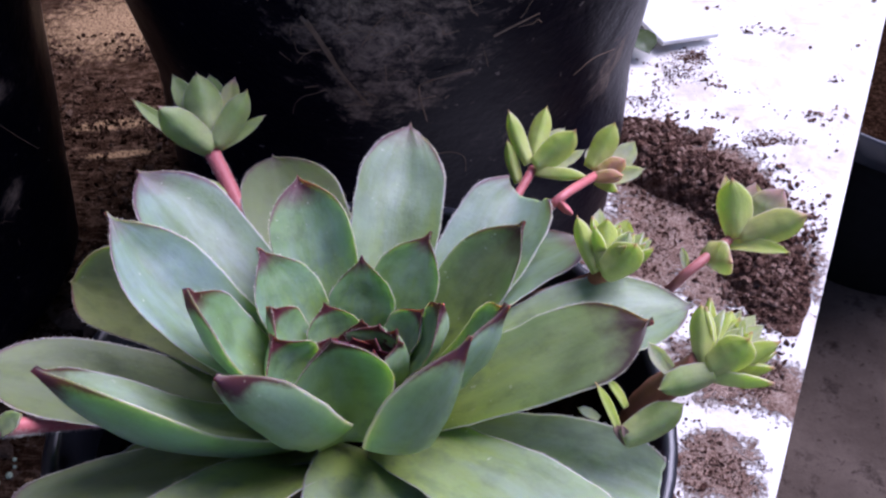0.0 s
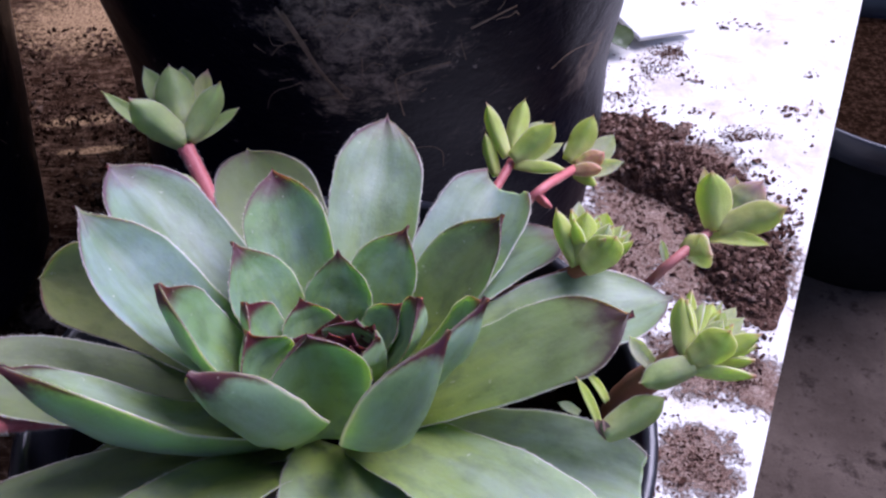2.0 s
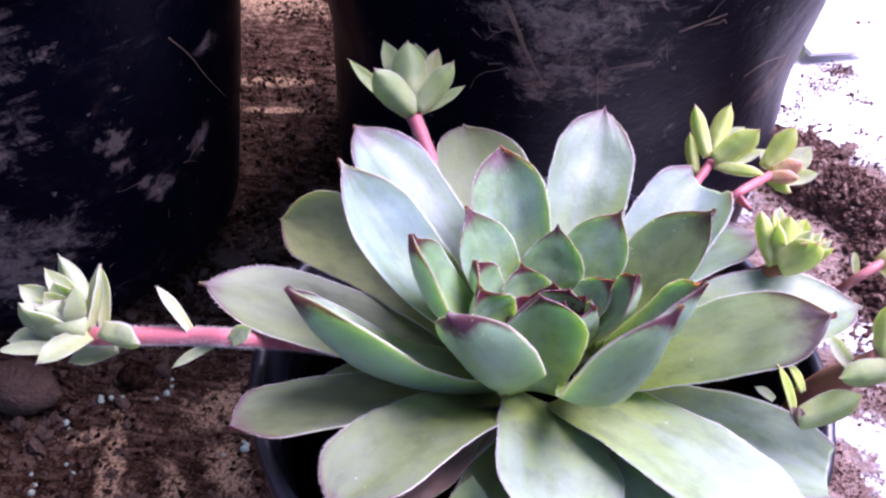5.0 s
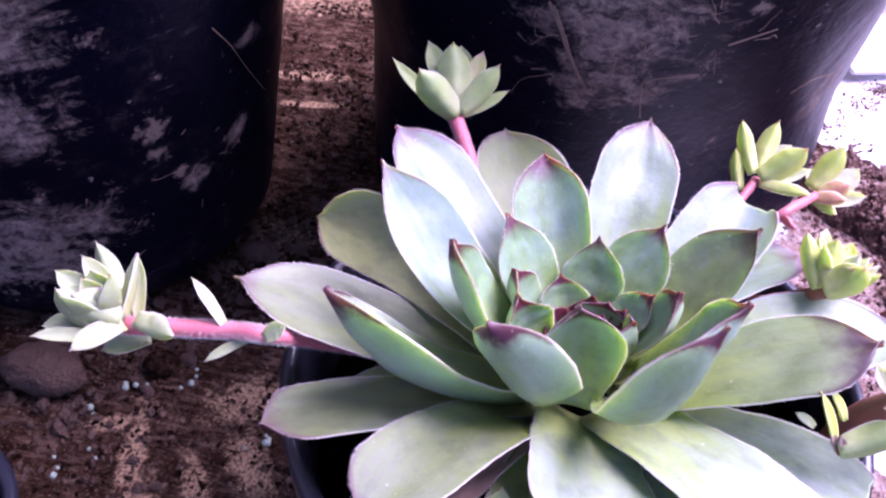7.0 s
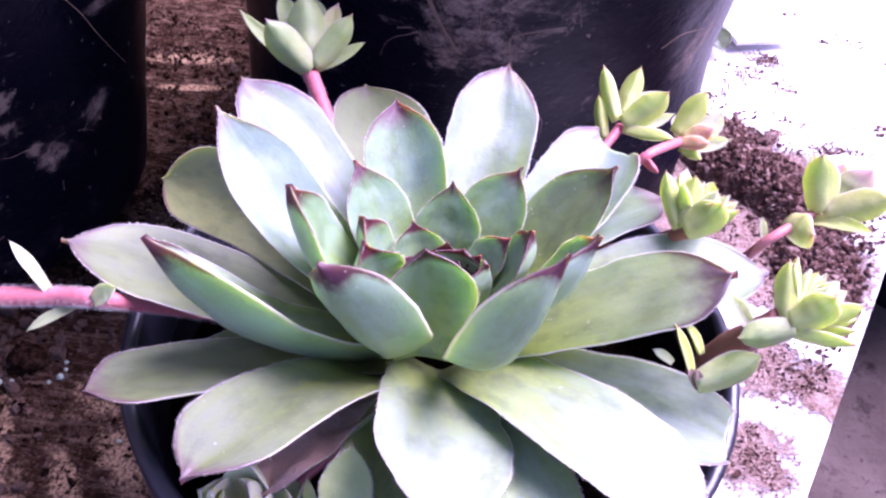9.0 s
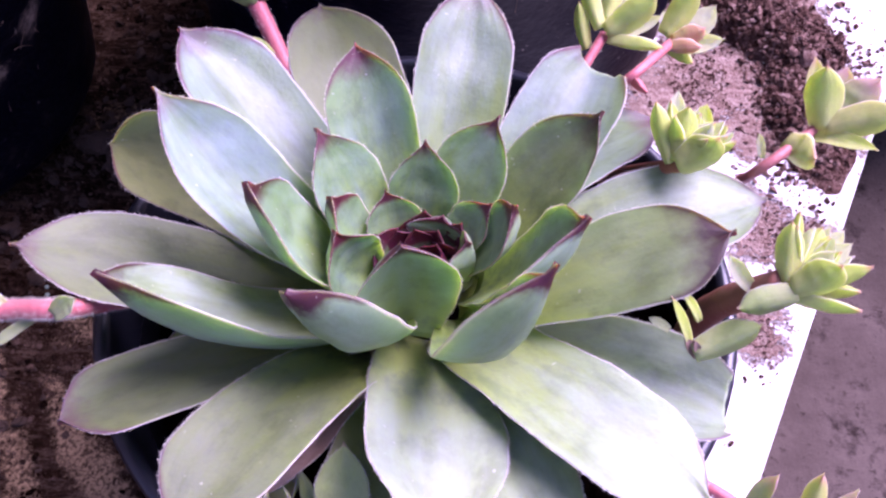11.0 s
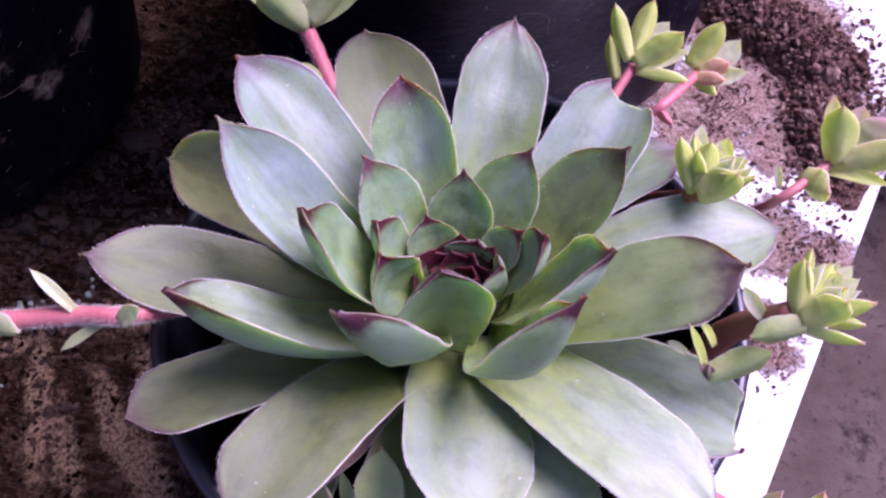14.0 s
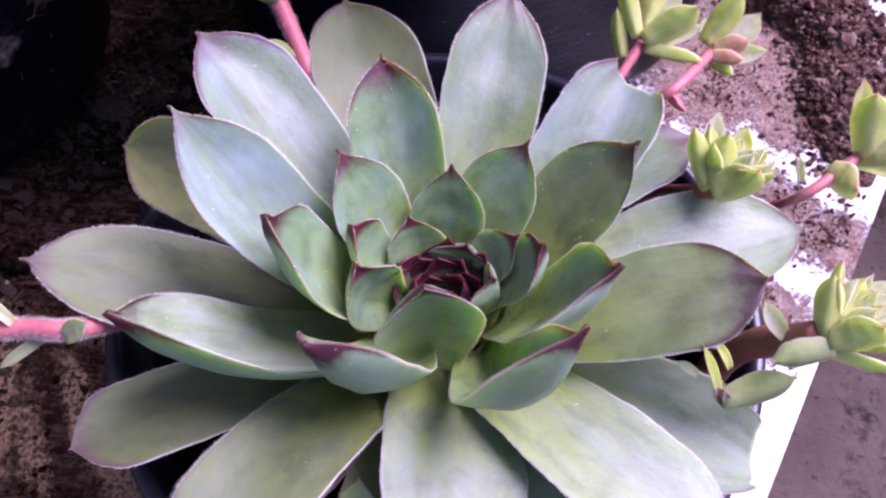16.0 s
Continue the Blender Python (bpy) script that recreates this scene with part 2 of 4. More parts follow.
def bag_material():
    m = Nodes("dusty_black_plastic")
    at = m.place()

    def near(spots):
        best = 0.0
        for place, reach in spots:
            away = m.n("VectorMath", {0: at, 1: place}, operation="DISTANCE").outputs["Value"]
            best = m.math("MAXIMUM", best, m.math("SUBTRACT", 1.0, m.math("DIVIDE", away, reach)))
        return best

    fine = m.noise(230, 9, 0.82, at, 0.4)
    # thin films of dust, rubbed away in streaks that run round the skin
    rubbed = m.noise(1.0, 8, 0.75, m.n("Mapping", {"Vector": at, "Rotation": (0.2, 0.25, 0.0), "Scale": (60.0, 60.0, 230.0)}))
    patch = m.math("ADD", near((((-0.0136, 0.185, 0.122), 0.036), ((-0.021, 0.184, 0.128), 0.026), ((-0.0225, 0.1915, 0.102), 0.013), ((-0.004, 0.192, 0.104), 0.010), ((0.0662, 0.295, 0.054), 0.026), ((0.052, 0.228, 0.088), 0.017),
                                ((-0.158, 0.139, 0.128), 0.034), ((-0.158, 0.141, 0.100), 0.022), ((-0.175, 0.150, 0.050), 0.036), ((-0.158, 0.155, 0.055), 0.022), ((-0.1246, 0.196, 0.066), 0.009), ((-0.1311, 0.1805, 0.058), 0.008), ((-0.119, 0.198, 0.100), 0.008))),
                   m.math("MULTIPLY", m.math("SUBTRACT", m.math("ADD", m.math("MULTIPLY", rubbed, 0.35), m.math("MULTIPLY", m.noise(75, 9, 0.80, at, 0.8), 0.65)), 0.5), 4.2))
    film = m.math("MULTIPLY", m.ramp(patch, (0.36, 0.0), (0.80, 1.0)), m.ramp(fine, (0.40, 0.08), (0.62, 1.0)))
    c = m.mix(m.math("MULTIPLY", film, 0.80), (0.0020, 0.0021, 0.0072), (0.40, 0.310, 0.250))
    # a faint broken veil of dust elsewhere
    veil = m.math("MULTIPLY", m.ramp(m.noise(40, 8, 0.75, at, 0.6), (0.52, 0.0), (0.74, 1.0)), m.ramp(fine, (0.48, 0.0), (0.64, 1.0)))
    c = m.mix(m.math("MULTIPLY", veil, 0.28), c, (0.22, 0.165, 0.135))
    # dried mud: small splashes with ragged edges
    blots = m.math("ADD", near((((-0.1367, 0.1519, 0.1226), 0.0060), ((-0.133, 0.1545, 0.1175), 0.0050), ((-0.1345, 0.1535, 0.110), 0.0040), ((-0.1335, 0.166, 0.0850), 0.0110), ((-0.1345, 0.168, 0.0745), 0.0075), ((-0.1340, 0.1752, 0.0632), 0.0060), ((-0.1285, 0.165, 0.103), 0.0045),
                                      ((0.0179, 0.1887, 0.1332), 0.0050), ((-0.190, 0.140, 0.040), 0.040), ((-0.165, 0.150, 0.040), 0.024))), m.math("MULTIPLY", m.math("SUBTRACT", m.noise(260, 6, 0.75, at), 0.5), 2.4))
    c = m.mix(m.math("MULTIPLY", m.ramp(blots, (0.52, 0.0), (0.85, 1.0)), 0.75), c, (0.25, 0.195, 0.155))
    # scuffs run along the skin
    scuff = m.noise(1.0, 6, 0.75, m.n("Mapping", {"Vector": at, "Rotation": (0.3, 0.7, 0.4), "Scale": (60.0, 60.0, 420.0)}))
    scuff = m.math("MULTIPLY", m.ramp(scuff, (0.60, 0.0), (0.70, 1.0)), m.ramp(m.noise(38, 4, 0.6, at), (0.48, 0.0), (0.64, 1.0)))
    c = m.mix(m.math("MULTIPLY", scuff, 0.30), c, (0.19, 0.17, 0.165))
    flecks = m.math("MULTIPLY", m.ramp(m.noise(330, 3, 0.6, at), (0.69, 0.0), (0.73, 1.0)), 0.5)
    c = m.mix(flecks, c, (0.30, 0.26, 0.23))
    return m.done(c, m.math("ADD", 0.36, m.math("MULTIPLY", film, 0.4)), m.math("ADD", m.noise(45, 4, 0.6, at), m.math("MULTIPLY", m.noise(500, 3, 0.6, at), 0.2)), 0.3, 0.003, Specular_IOR_Level=0.06)


# Black wall plastic, darker than the rim's so the colour holds the shade.
M_FLOOR_POT = plain("dull_shaded_plastic", (0.004, 0.0042, 0.005), (0.011, 0.011, 0.012), 150, 0.55, 0.15, 0.0004, Specular_IOR_Level=0.0)
M_BAG = bag_material()


def slab_material():
    m = Nodes("whitewashed_slab")
    at = m.place()
    xyz = m.n("SeparateXYZ", {0: at})
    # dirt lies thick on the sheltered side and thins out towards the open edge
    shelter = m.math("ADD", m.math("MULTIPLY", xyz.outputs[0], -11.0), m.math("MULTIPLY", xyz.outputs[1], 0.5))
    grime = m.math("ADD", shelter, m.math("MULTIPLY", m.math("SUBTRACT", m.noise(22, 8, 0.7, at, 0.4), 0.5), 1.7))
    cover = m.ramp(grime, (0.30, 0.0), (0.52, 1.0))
    fines = m.ramp(m.noise(300, 6, 0.75, at), (0.62, 0.0), (0.70, 1.0))
    patches = m.ramp(m.noise(30, 4, 0.6, at), (0.45, 0.0), (0.62, 1.0))
    white = m.mix(m.ramp(m.noise(42, 8, 0.72, at, 0.4), (0.44, 0.0), (0.64, 1.0)), (0.84, 0.825, 0.80), (0.60, 0.545, 0.49))
    white = m.mix(m.math("MULTIPLY", m.math("MULTIPLY", fines, patches), 0.8), white, (0.12, 0.085, 0.065))
    speckle = m.noise(420, 7, 0.85, at)
    # Real soil, but its tone is lowered to carry this side's shade.
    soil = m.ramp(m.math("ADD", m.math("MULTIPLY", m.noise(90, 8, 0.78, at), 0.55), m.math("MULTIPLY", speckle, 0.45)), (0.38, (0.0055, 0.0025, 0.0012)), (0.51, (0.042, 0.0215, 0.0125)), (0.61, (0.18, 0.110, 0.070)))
    # broom strokes worn through the dirt to the paint; the broad far patch paints sunlight
    stroke = 0.0
    for cx, cy, reach, half, turn, much in ((-0.134, 0.110, 0.034, 0.0055, -75, 1.0), (-0.147, 0.1245, 0.012, 0.0040, 18, 1.0), (-0.110, 0.104, 0.026, 0.0060, -60, 0.9), (-0.096, 0.089, 0.024, 0.0080, -52, 0.9), (-0.108, 0.143, 0.022, 0.0120, 30, 0.7), (-0.099, 0.119, 0.020, 0.0090, -55, 0.8),
                                            (-0.145, 0.3225, 0.024, 0.0058, 8, 1.15), (-0.137, 0.3010, 0.022, 0.0032, 8, 1.1), (-0.092, 0.158, 0.020, 0.0110, 60, 0.75), (-0.165, 0.410, 0.060, 0.0450, 10, 0.8), (-0.122, 0.215, 0.020, 0.0140, 40, 0.45), (-0.120, 0.092, 0.030, 0.0060, -65, 0.6)):
        local = m.n("Mapping", {"Vector": at, "Location": (cx, cy, 0.0), "Rotation": (0.0, 0.0, radians(turn)), "Scale": (reach, half, 1.0)}, vector_type="TEXTURE")
        r = m.n("VectorMath", {0: local}, operation="LENGTH").outputs["Value"]
        stroke = m.math("MAXIMUM", stroke, m.math("MULTIPLY", m.math("SUBTRACT", 1.0, r), much))
    worn = m.math("ADD", stroke, m.math("MULTIPLY", m.math("SUBTRACT", m.noise(240, 8, 0.85, at), 0.5), 2.6))
    worn = m.math("MULTIPLY", m.ramp(worn, (0.16, 0.0), (0.50, 1.0)), m.math("MULTIPLY", m.ramp(stroke, (0.0, 0.0), (0.12, 1.0)), m.ramp(m.noise(800, 4, 0.7, at), (0.40, 0.15), (0.56, 1.0))))
    grain = m.noise(1.0, 6, 0.7, m.n("Mapping", {"Vector": at, "Rotation": (0.0, 0.0, radians(-70)), "Scale": (70.0, 420.0, 70.0)}))
    soil = m.mix(m.ramp(grain, (0.50, 0.0), (0.66, 0.7)), soil, (0.20, 0.125, 0.078))
    soil = m.mix(m.math("MULTIPLY", worn, 0.80), soil, (0.66, 0.43, 0.23))
    # thin spills of paler soil on the open side
    spill = 0.0
    for cx, cy, reach in ((0.088, 0.252, 0.044), (0.070, 0.238, 0.034), (0.098, 0.228, 0.024), (0.090, 0.186, 0.022), (0.108, 0.178, 0.018), (0.083, 0.148, 0.020), (0.122, 0.236, 0.028), (0.078, 0.290, 0.030), (0.115, 0.290, 0.030), (0.066, 0.238, 0.020)):
        away = m.n("VectorMath", {0: at, 1: (cx, cy, 0.0)}, operation="DISTANCE").outputs["Value"]
        spill = m.math("MAXIMUM", spill, m.math("SUBTRACT", 1.0, m.math("DIVIDE", away, reach)))
    spill = m.math("ADD", spill, m.math("ADD", m.math("MULTIPLY", m.math("SUBTRACT", m.noise(80, 8, 0.78, at), 0.5), 1.5), m.math("MULTIPLY", m.math("SUBTRACT", m.noise(520, 6, 0.8, at), 0.5), 1.4)))
    spilt = m.ramp(spill, (0.30, 0.0), (0.46, 1.0))
    dust = m.ramp(m.math("ADD", m.math("MULTIPLY", m.noise(140, 6, 0.75, at), 0.4), m.math("MULTIPLY", m.noise(700, 6, 0.8, at), 0.6)), (0.36, (0.110, 0.064, 0.048)), (0.48, (0.310, 0.200, 0.152)), (0.60, (0.56, 0.43, 0.350)))
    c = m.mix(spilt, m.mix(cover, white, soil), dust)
    height = m.math("ADD", m.math("MULTIPLY", m.math("MAXIMUM", cover, spilt), 0.6), m.math("MULTIPLY", m.noise(420, 6, 0.8, at), m.math("ADD", 0.12, m.math("MAXIMUM", cover, spilt))))
    return m.done(c, 0.9, height, 0.8, 0.003, Specular_IOR_Level=0.0)


def ground_material():
    m = Nodes("damp_earth_floor")
    at = m.place()
    c = m.mix(m.ramp(m.noise(14, 7, 0.65, at), (0.35, 0.0), (0.7, 1.0)), (0.047, 0.035, 0.028), (0.110, 0.086, 0.070))
    c = m.mix(m.ramp(m.noise(55, 5, 0.7, at), (0.55, 0.0), (0.68, 1.0)), c, (0.026, 0.019, 0.016))
    pits = m.ramp(m.noise(240, 4, 0.7, at), (0.60, 0.0), (0.68, 1.0))
    c = m.mix(m.math("MULTIPLY", pits, 0.7), c, (0.020, 0.015, 0.012))
    return m.done(c, 0.9, m.noise(120, 6, 0.7, at), 0.5, 0.003, Specular_IOR_Level=0.0)


M_SLAB = slab_material()
M_GROUND = ground_material()

# ---------------------------------------------------------------- large structure
GROUND_Z = -0.12


def box_between(x0, x1, y0, y1, z0, z1):
    bm = bmesh.new()
    bmesh.ops.create_cube(bm, size=1, matrix=Matrix.Translation(((x0 + x1) / 2, (y0 + y1) / 2, (z0 + z1) / 2)) @ Matrix.Diagonal((x1 - x0, y1 - y0, z1 - z0, 1)))
    return bm


bm = bmesh.new()
bmesh.ops.create_grid(bm, x_segments=8, y_segments=8, size=60, matrix=Matrix.Translation((0, 0, GROUND_Z)))
tagged(link_mesh("ground", bm, M_GROUND, smooth=False), "damp grey-brown earth floor of the nursery", "ground", kind="structure")

# the slab's open edge runs along u, 25 degrees off the y axis
EDGE_TURN = math.atan(0.468)
bm = box_between(-0.925, 0.0, -0.5, 1.1, GROUND_Z - 0.01, 0.0)
bmesh.ops.bevel(bm, geom=[e for e in bm.edges if all(v.co.z > -0.01 for v in e.verts)], offset=0.002, segments=2, affect="EDGES")
bm.transform(Matrix.Translation((0.0985, 0.139, 0)) @ Matrix.Rotation(-EDGE_TURN, 4, "Z"))
tagged(link_mesh("bench_slab", bm, M_SLAB, smooth=False), "whitewashed slab bench dirty with spilled potting soil", "bench", kind="structure")

# unseen wall, added on the sheltered side to hold back sky light
bm = box_between(-1.05, -0.93, -0.9, 2.2, GROUND_Z - 0.01, 2.2)
bm.transform(Matrix.Translation((0.0985, 0.139, 0)) @ Matrix.Rotation(-EDGE_TURN, 4, "Z"))
tagged(link_mesh("wall_west", bm, plain("blocker_plaster", (0.10, 0.085, 0.07), (0.17, 0.15, 0.13), 9, 0.9, 0.6, 0.002), smooth=False), "plain unseen wall added to block sky light", "wall", kind="structure")

# ---------------------------------------------------------------- leaves
CORE = Vector((-0.0130, 0.0930, 0.1210))
BASE_DROP = (0.022, 0.018, 0.015, 0.012, 0.008)
BASE_REACH = (0.007, 0.007, 0.010, 0.009, 0.006)


LEAF_HAIR = 0.00050


def leaf_bm(tip, base, arch=0.0, bend=0.0, width=0.017, widest=0.65, cup=0.3, twist=0.0, foot=0.42, thick=0.0022,
            rows=26, cols=12, wave=0.00025, cut=0.0, skew=-0.30, fringe=0, seed=1, sharp=0.82, spine=0.30, back=False):
    """A fleshy leaf: a bent midrib from base to tip, an obovate outline drawn out into a short spine, cupped, keeled below, hairs along the margin."""
    rnd = random.Random(seed)
    tip, base = Vector(tip), Vector(base)
    chord = tip - base
    length = chord.length
    flat = Vector((chord.x, chord.y, 0))
    flat = flat.normalized() if flat.length > 1e-6 else Vector((1, 0, 0))
    d, left = chord.normalized(), Vector((-flat.y, flat.x, 0))
    up = d.cross(left)
    mid = (base + tip) / 2 + length * (arch * up + bend * left)
    bm = bmesh.new()
    uv = bm.loops.layers.uv.new("UVMap")
    grid = {}
    phase = rnd.uniform(0, 60)

    def at(s, v):
        p = (1 - s) ** 2 * base + 2 * s * (1 - s) * mid + s * s * tip
        t = (2 * (1 - s) * (mid - base) + 2 * s * (tip - mid)).normalized()
        a = (left - left.dot(t) * t).normalized()
        n = t.cross(a)
        c, k = math.cos(twist), math.sin(twist)
        a, n = c * a + k * n, c * n - k * a
        if s < widest:
            f = foot + (1 - foot) * math.sin(math.pi / 2 * s / widest)
        else:
            u = (s - widest) / (1 - widest)
            f = max(max(1 - (u / 0.94) ** 2.3, 0) ** sharp * (1 - 0.4 * u ** 9), spine * max(1 - u, 0) ** 0.8)
        h = width / 2 * f * (1 + 0.022 * noise.noise(Vector((s * 16, v * 0.4, phase))))
        ripple = wave * width / 0.018 * noise.noise(Vector((s * 7 + phase, v * 1.3, phase))) * min(1, 6 * s)
        ridge = 0.028 * width * noise.noise(Vector((v * 2.6 + phase, s * 1.8, phase * 0.7))) * min(1, 4 * s) * (1 - v * v)
        return p + a * (h * v + ripple) + n * (cup * h * abs(v) ** 1.5 + 2 * ripple + ridge), n, f, h, a

    for i in range(rows + 1):
        s = i / rows
        s = 1 - (1 - s) ** 1.45      # closer rows near the tip
        for j in range(cols + 1):
            v = math.sin(math.pi / 2 * (-1 + 2 * j / cols))      # closer columns at the margins
            sv = s
            if cut:
                sv = s * (1 - cut * (1.0 + 0.12 * (1 - v * v) + skew * v + 0.35 * noise.noise(Vector((v * 4.0, phase, 1.0)))))
            p, n, f, h, a = at(min(sv, 1.0), v)
            body = thick * (0.55 * max(1 - v * v, 0) ** 0.6 + 0.60 * (1 - abs(v))) * (0.35 + 0.65 * min(1, f)) * (1.25 - 0.5 * s)
            grid[i, j, 0] = (p, sv, v)
            grid[i, j, 1] = (p - n * (body + 0.00022), sv, v)
    verts = {k: bm.verts.new(g[0]) for k, g in grid.items()}

    def face(*keys):
        try:
            f = bm.faces.new([verts[k] for k in keys])
        except ValueError:
            return
        if back and all(k[2] for k in keys):
            f.material_index = 2
        for loop, k in zip(f.loops, keys):
            loop[uv].uv = ((grid[k][2] + 1) / 2, grid[k][1])

    for i in range(rows):
        for j in range(cols):
            face((i, j, 0), (i + 1, j, 0), (i + 1, j + 1, 0), (i, j + 1, 0))
            face((i, j, 1), (i, j + 1, 1), (i + 1, j + 1, 1), (i + 1, j, 1))
        face((i, 0, 0), (i, 0, 1), (i + 1, 0, 1), (i + 1, 0, 0))
        face((i, cols, 0), (i + 1, cols, 0), (i + 1, cols, 1), (i, cols, 1))
    for j in range(cols):
        face((rows, j, 0), (rows, j, 1), (rows, j + 1, 1), (rows, j + 1, 0))
        face((0, j, 0), (0, j + 1, 0), (0, j + 1, 1), (0, j, 1))
    bmesh.ops.recalc_face_normals(bm, faces=bm.faces)
    for _ in range(fringe):
        v = rnd.choice((-1, 1))
        s = rnd.uniform(0.15, 0.97)
        if cut and s > 1 - 1.25 * cut:
            continue
        p, n, f, h, a = at(s, v)
        q = at(min(s + 0.03, 1), v)[0] - p
        w = (q.normalized() if q.length else a) * min(0.000045, 0.0055 * width)
        out = (a * v * rnd.uniform(0.6, 1.0) + q.normalized() * rnd.uniform(0.2, 0.9) + n * rnd.uniform(-0.3, 0.5)).normalized() * rnd.uniform(0.3, 1.0) * min(LEAF_HAIR, 0.055 * width)
        tri = bm.faces.new([bm.verts.new(x) for x in (p - w, p + w, p + out)])
        tri.material_index = 1
    return bm


plant = empty("houseleek", (CORE.x, CORE.y, 0.093), "large green houseleek with purple leaf tips in a black pot", "succulent")
leaf_count = 0


def rosette_leaf(tier, tip, arch, bend, width, widest, cup, twist, material=None, label="", foot=None, sharp=None, base=None, **more):
    global leaf_count
    leaf_count += 1
    flat = Vector((tip[0] - CORE.x, tip[1] - CORE.y, 0)).normalized()
    base = base or CORE + flat * BASE_REACH[tier] - Vector((0, 0, BASE_DROP[tier]))
    bm = leaf_bm(tip, base, arch, bend, width, widest, cup, radians(twist), foot=foot or (0.52, 0.55, 0.45, 0.42, 0.42)[tier], seed=leaf_count, fringe=(520, 520, 380, 220, 100)[tier], sharp=sharp or (0.85, 0.85, 1.0, 1.2, 1.4)[tier], spine=(0.26, 0.28, 0.36, 0.46, 0.50)[tier], back=True, **more)
    bm.transform(Matrix.Translation(-plant.location))
    return part("leaf", bm, [material or (M_LEAF if tier < 3 else M_INNER if tier < 4 else M_YOUNG), M_FRINGE, M_BACK], plant, label)


# outer whorls, then inner ones
rosette_leaf(1, (-0.0055, 0.1459, 0.1281), 0.061, -0.007, 0.0169, 0.69, 0.27, 16)
rosette_leaf(1, (-0.0566, 0.1314, 0.1273), -0.068, -0.022, 0.0195, 0.76, 0.33, 16, M_SKY_FROST)
rosette_leaf(2, (-0.0539, 0.1094, 0.1362), -0.091, 0.124, 0.0163, 0.64, 0.42, -1, M_SKY_FROST)
rosette_leaf(0, (-0.0716, 0.1203, 0.1085), 0.249, -0.033, 0.0158, 0.75, 0.46, -38, M_OLIVE)
rosette_leaf(0, (-0.0779, 0.0924, 0.1171), 0.014, -0.013, 0.0177, 0.70, 0.15, 3, M_DULL)
rosette_leaf(1, (-0.0541, 0.0767, 0.1371), -0.222, 0.104, 0.0185, 0.60, 0.44, 29, M_SHEEN)
rosette_leaf(0, (-0.0634, 0.0645, 0.1146), 0.072, -0.046, 0.0164, 0.84, 0.08, 19, M_DULL)
rosette_leaf(0, (-0.0419, 0.0478, 0.1226), 0.208, -0.039, 0.0173, 0.76, 0.16, 13, M_DULL, foot=0.70, base=(-0.0200, 0.0835, 0.1015))
rosette_leaf(1, (-0.0065, 0.0500, 0.1131), 0.135, -0.029, 0.0217, 0.62, 0.17, -18, M_MILKY, foot=0.62)
rosette_leaf(1, (0.0300, 0.0572, 0.1138), 0.211, -0.056, 0.0174, 0.72, 0.10, -4, M_LIT_WAX, foot=0.66, sharp=0.72)
rosette_leaf(0, (0.0378, 0.0702, 0.1116), 0.108, 0.019, 0.0182, 0.72, 0.24, -5, M_LIT_WAX, "leaf with a torn ragged end", sharp=0.50, cut=0.07, skew=0.4)
rosette_leaf(1, (0.0345, 0.0951, 0.1266), 0.136, -0.086, 0.0181, 0.72, -0.03, -2, M_DUSK)
rosette_leaf(0, (0.0484, 0.1149, 0.1083), 0.147, 0.010, 0.0196, 0.69, 0.33, -1, M_LIT_WAX)
rosette_leaf(2, (0.0150, 0.1150, 0.1294), -0.025, -0.001, 0.0158, 0.62, 0.26, -6, M_DUSK)
rosette_leaf(1, (0.0187, 0.1422, 0.1183), 0.067, -0.100, 0.0174, 0.71, 0.40, 9, label="leaf with its tip bitten off", cut=0.10)
rosette_leaf(0, (0.0296, 0.1314, 0.1099), 0.210, 0.161, 0.0170, 0.77, 0.04, -9)
rosette_leaf(0, (-0.0366, 0.1558, 0.1121), 0.088, -0.001, 0.0208, 0.70, 0.34, 5, M_DULL)
rosette_leaf(2, (-0.0261, 0.1291, 0.1283), 0.079, 0.025, 0.0147, 0.64, 0.38, -7, M_INNER)
rosette_leaf(3, (-0.0303, 0.1099, 0.1278), -0.032, 0.008, 0.0137, 0.54, 0.19, 9)
rosette_leaf(3, (-0.0131, 0.1112, 0.1247), 0.023, -0.015, 0.0116, 0.50, 0.27, -4)
rosette_leaf(3, (-0.0012, 0.1163, 0.1257), 0.007, 0.058, 0.0132, 0.54, 0.25, -4)
rosette_leaf(3, (-0.0375, 0.0937, 0.1347), -0.166, 0.113, 0.0161, 0.65, 0.37, 15)
rosette_leaf(4, (-0.0268, 0.0985, 0.1253), -0.211, 0.065, 0.0102, 0.65, 0.29, 15)
rosette_leaf(4, (-0.0190, 0.1031, 0.1214), -0.015, 0.044, 0.0093, 0.48, 0.30, -9)
rosette_leaf(4, (-0.0254, 0.0915, 0.1263), -0.271, 0.102, 0.0110, 0.55, 0.45, -44)
rosette_leaf(3, (-0.0152, 0.0858, 0.1318), -0.142, -0.030, 0.0160, 0.60, 0.42, 9, M_BACK, sharp=0.72, foot=0.55, base=(-0.0149, 0.0836, 0.1090))
rosette_leaf(3, (-0.0288, 0.0743, 0.1385), -0.104, 0.250, 0.0168, 0.69, 0.34, 27, sharp=0.85, foot=0.58)
rosette_leaf(3, (0.0047, 0.0776, 0.1427), -0.220, -0.358, 0.0144, 0.66, 0.62, 0)
rosette_leaf(3, (0.0105, 0.0903, 0.1352), -0.083, -0.104, 0.0178, 0.60, 0.36, -20)
rosette_leaf(4, (0.0007, 0.0956, 0.1294), -0.197, -0.028, 0.0101, 0.68, 0.20, -7)
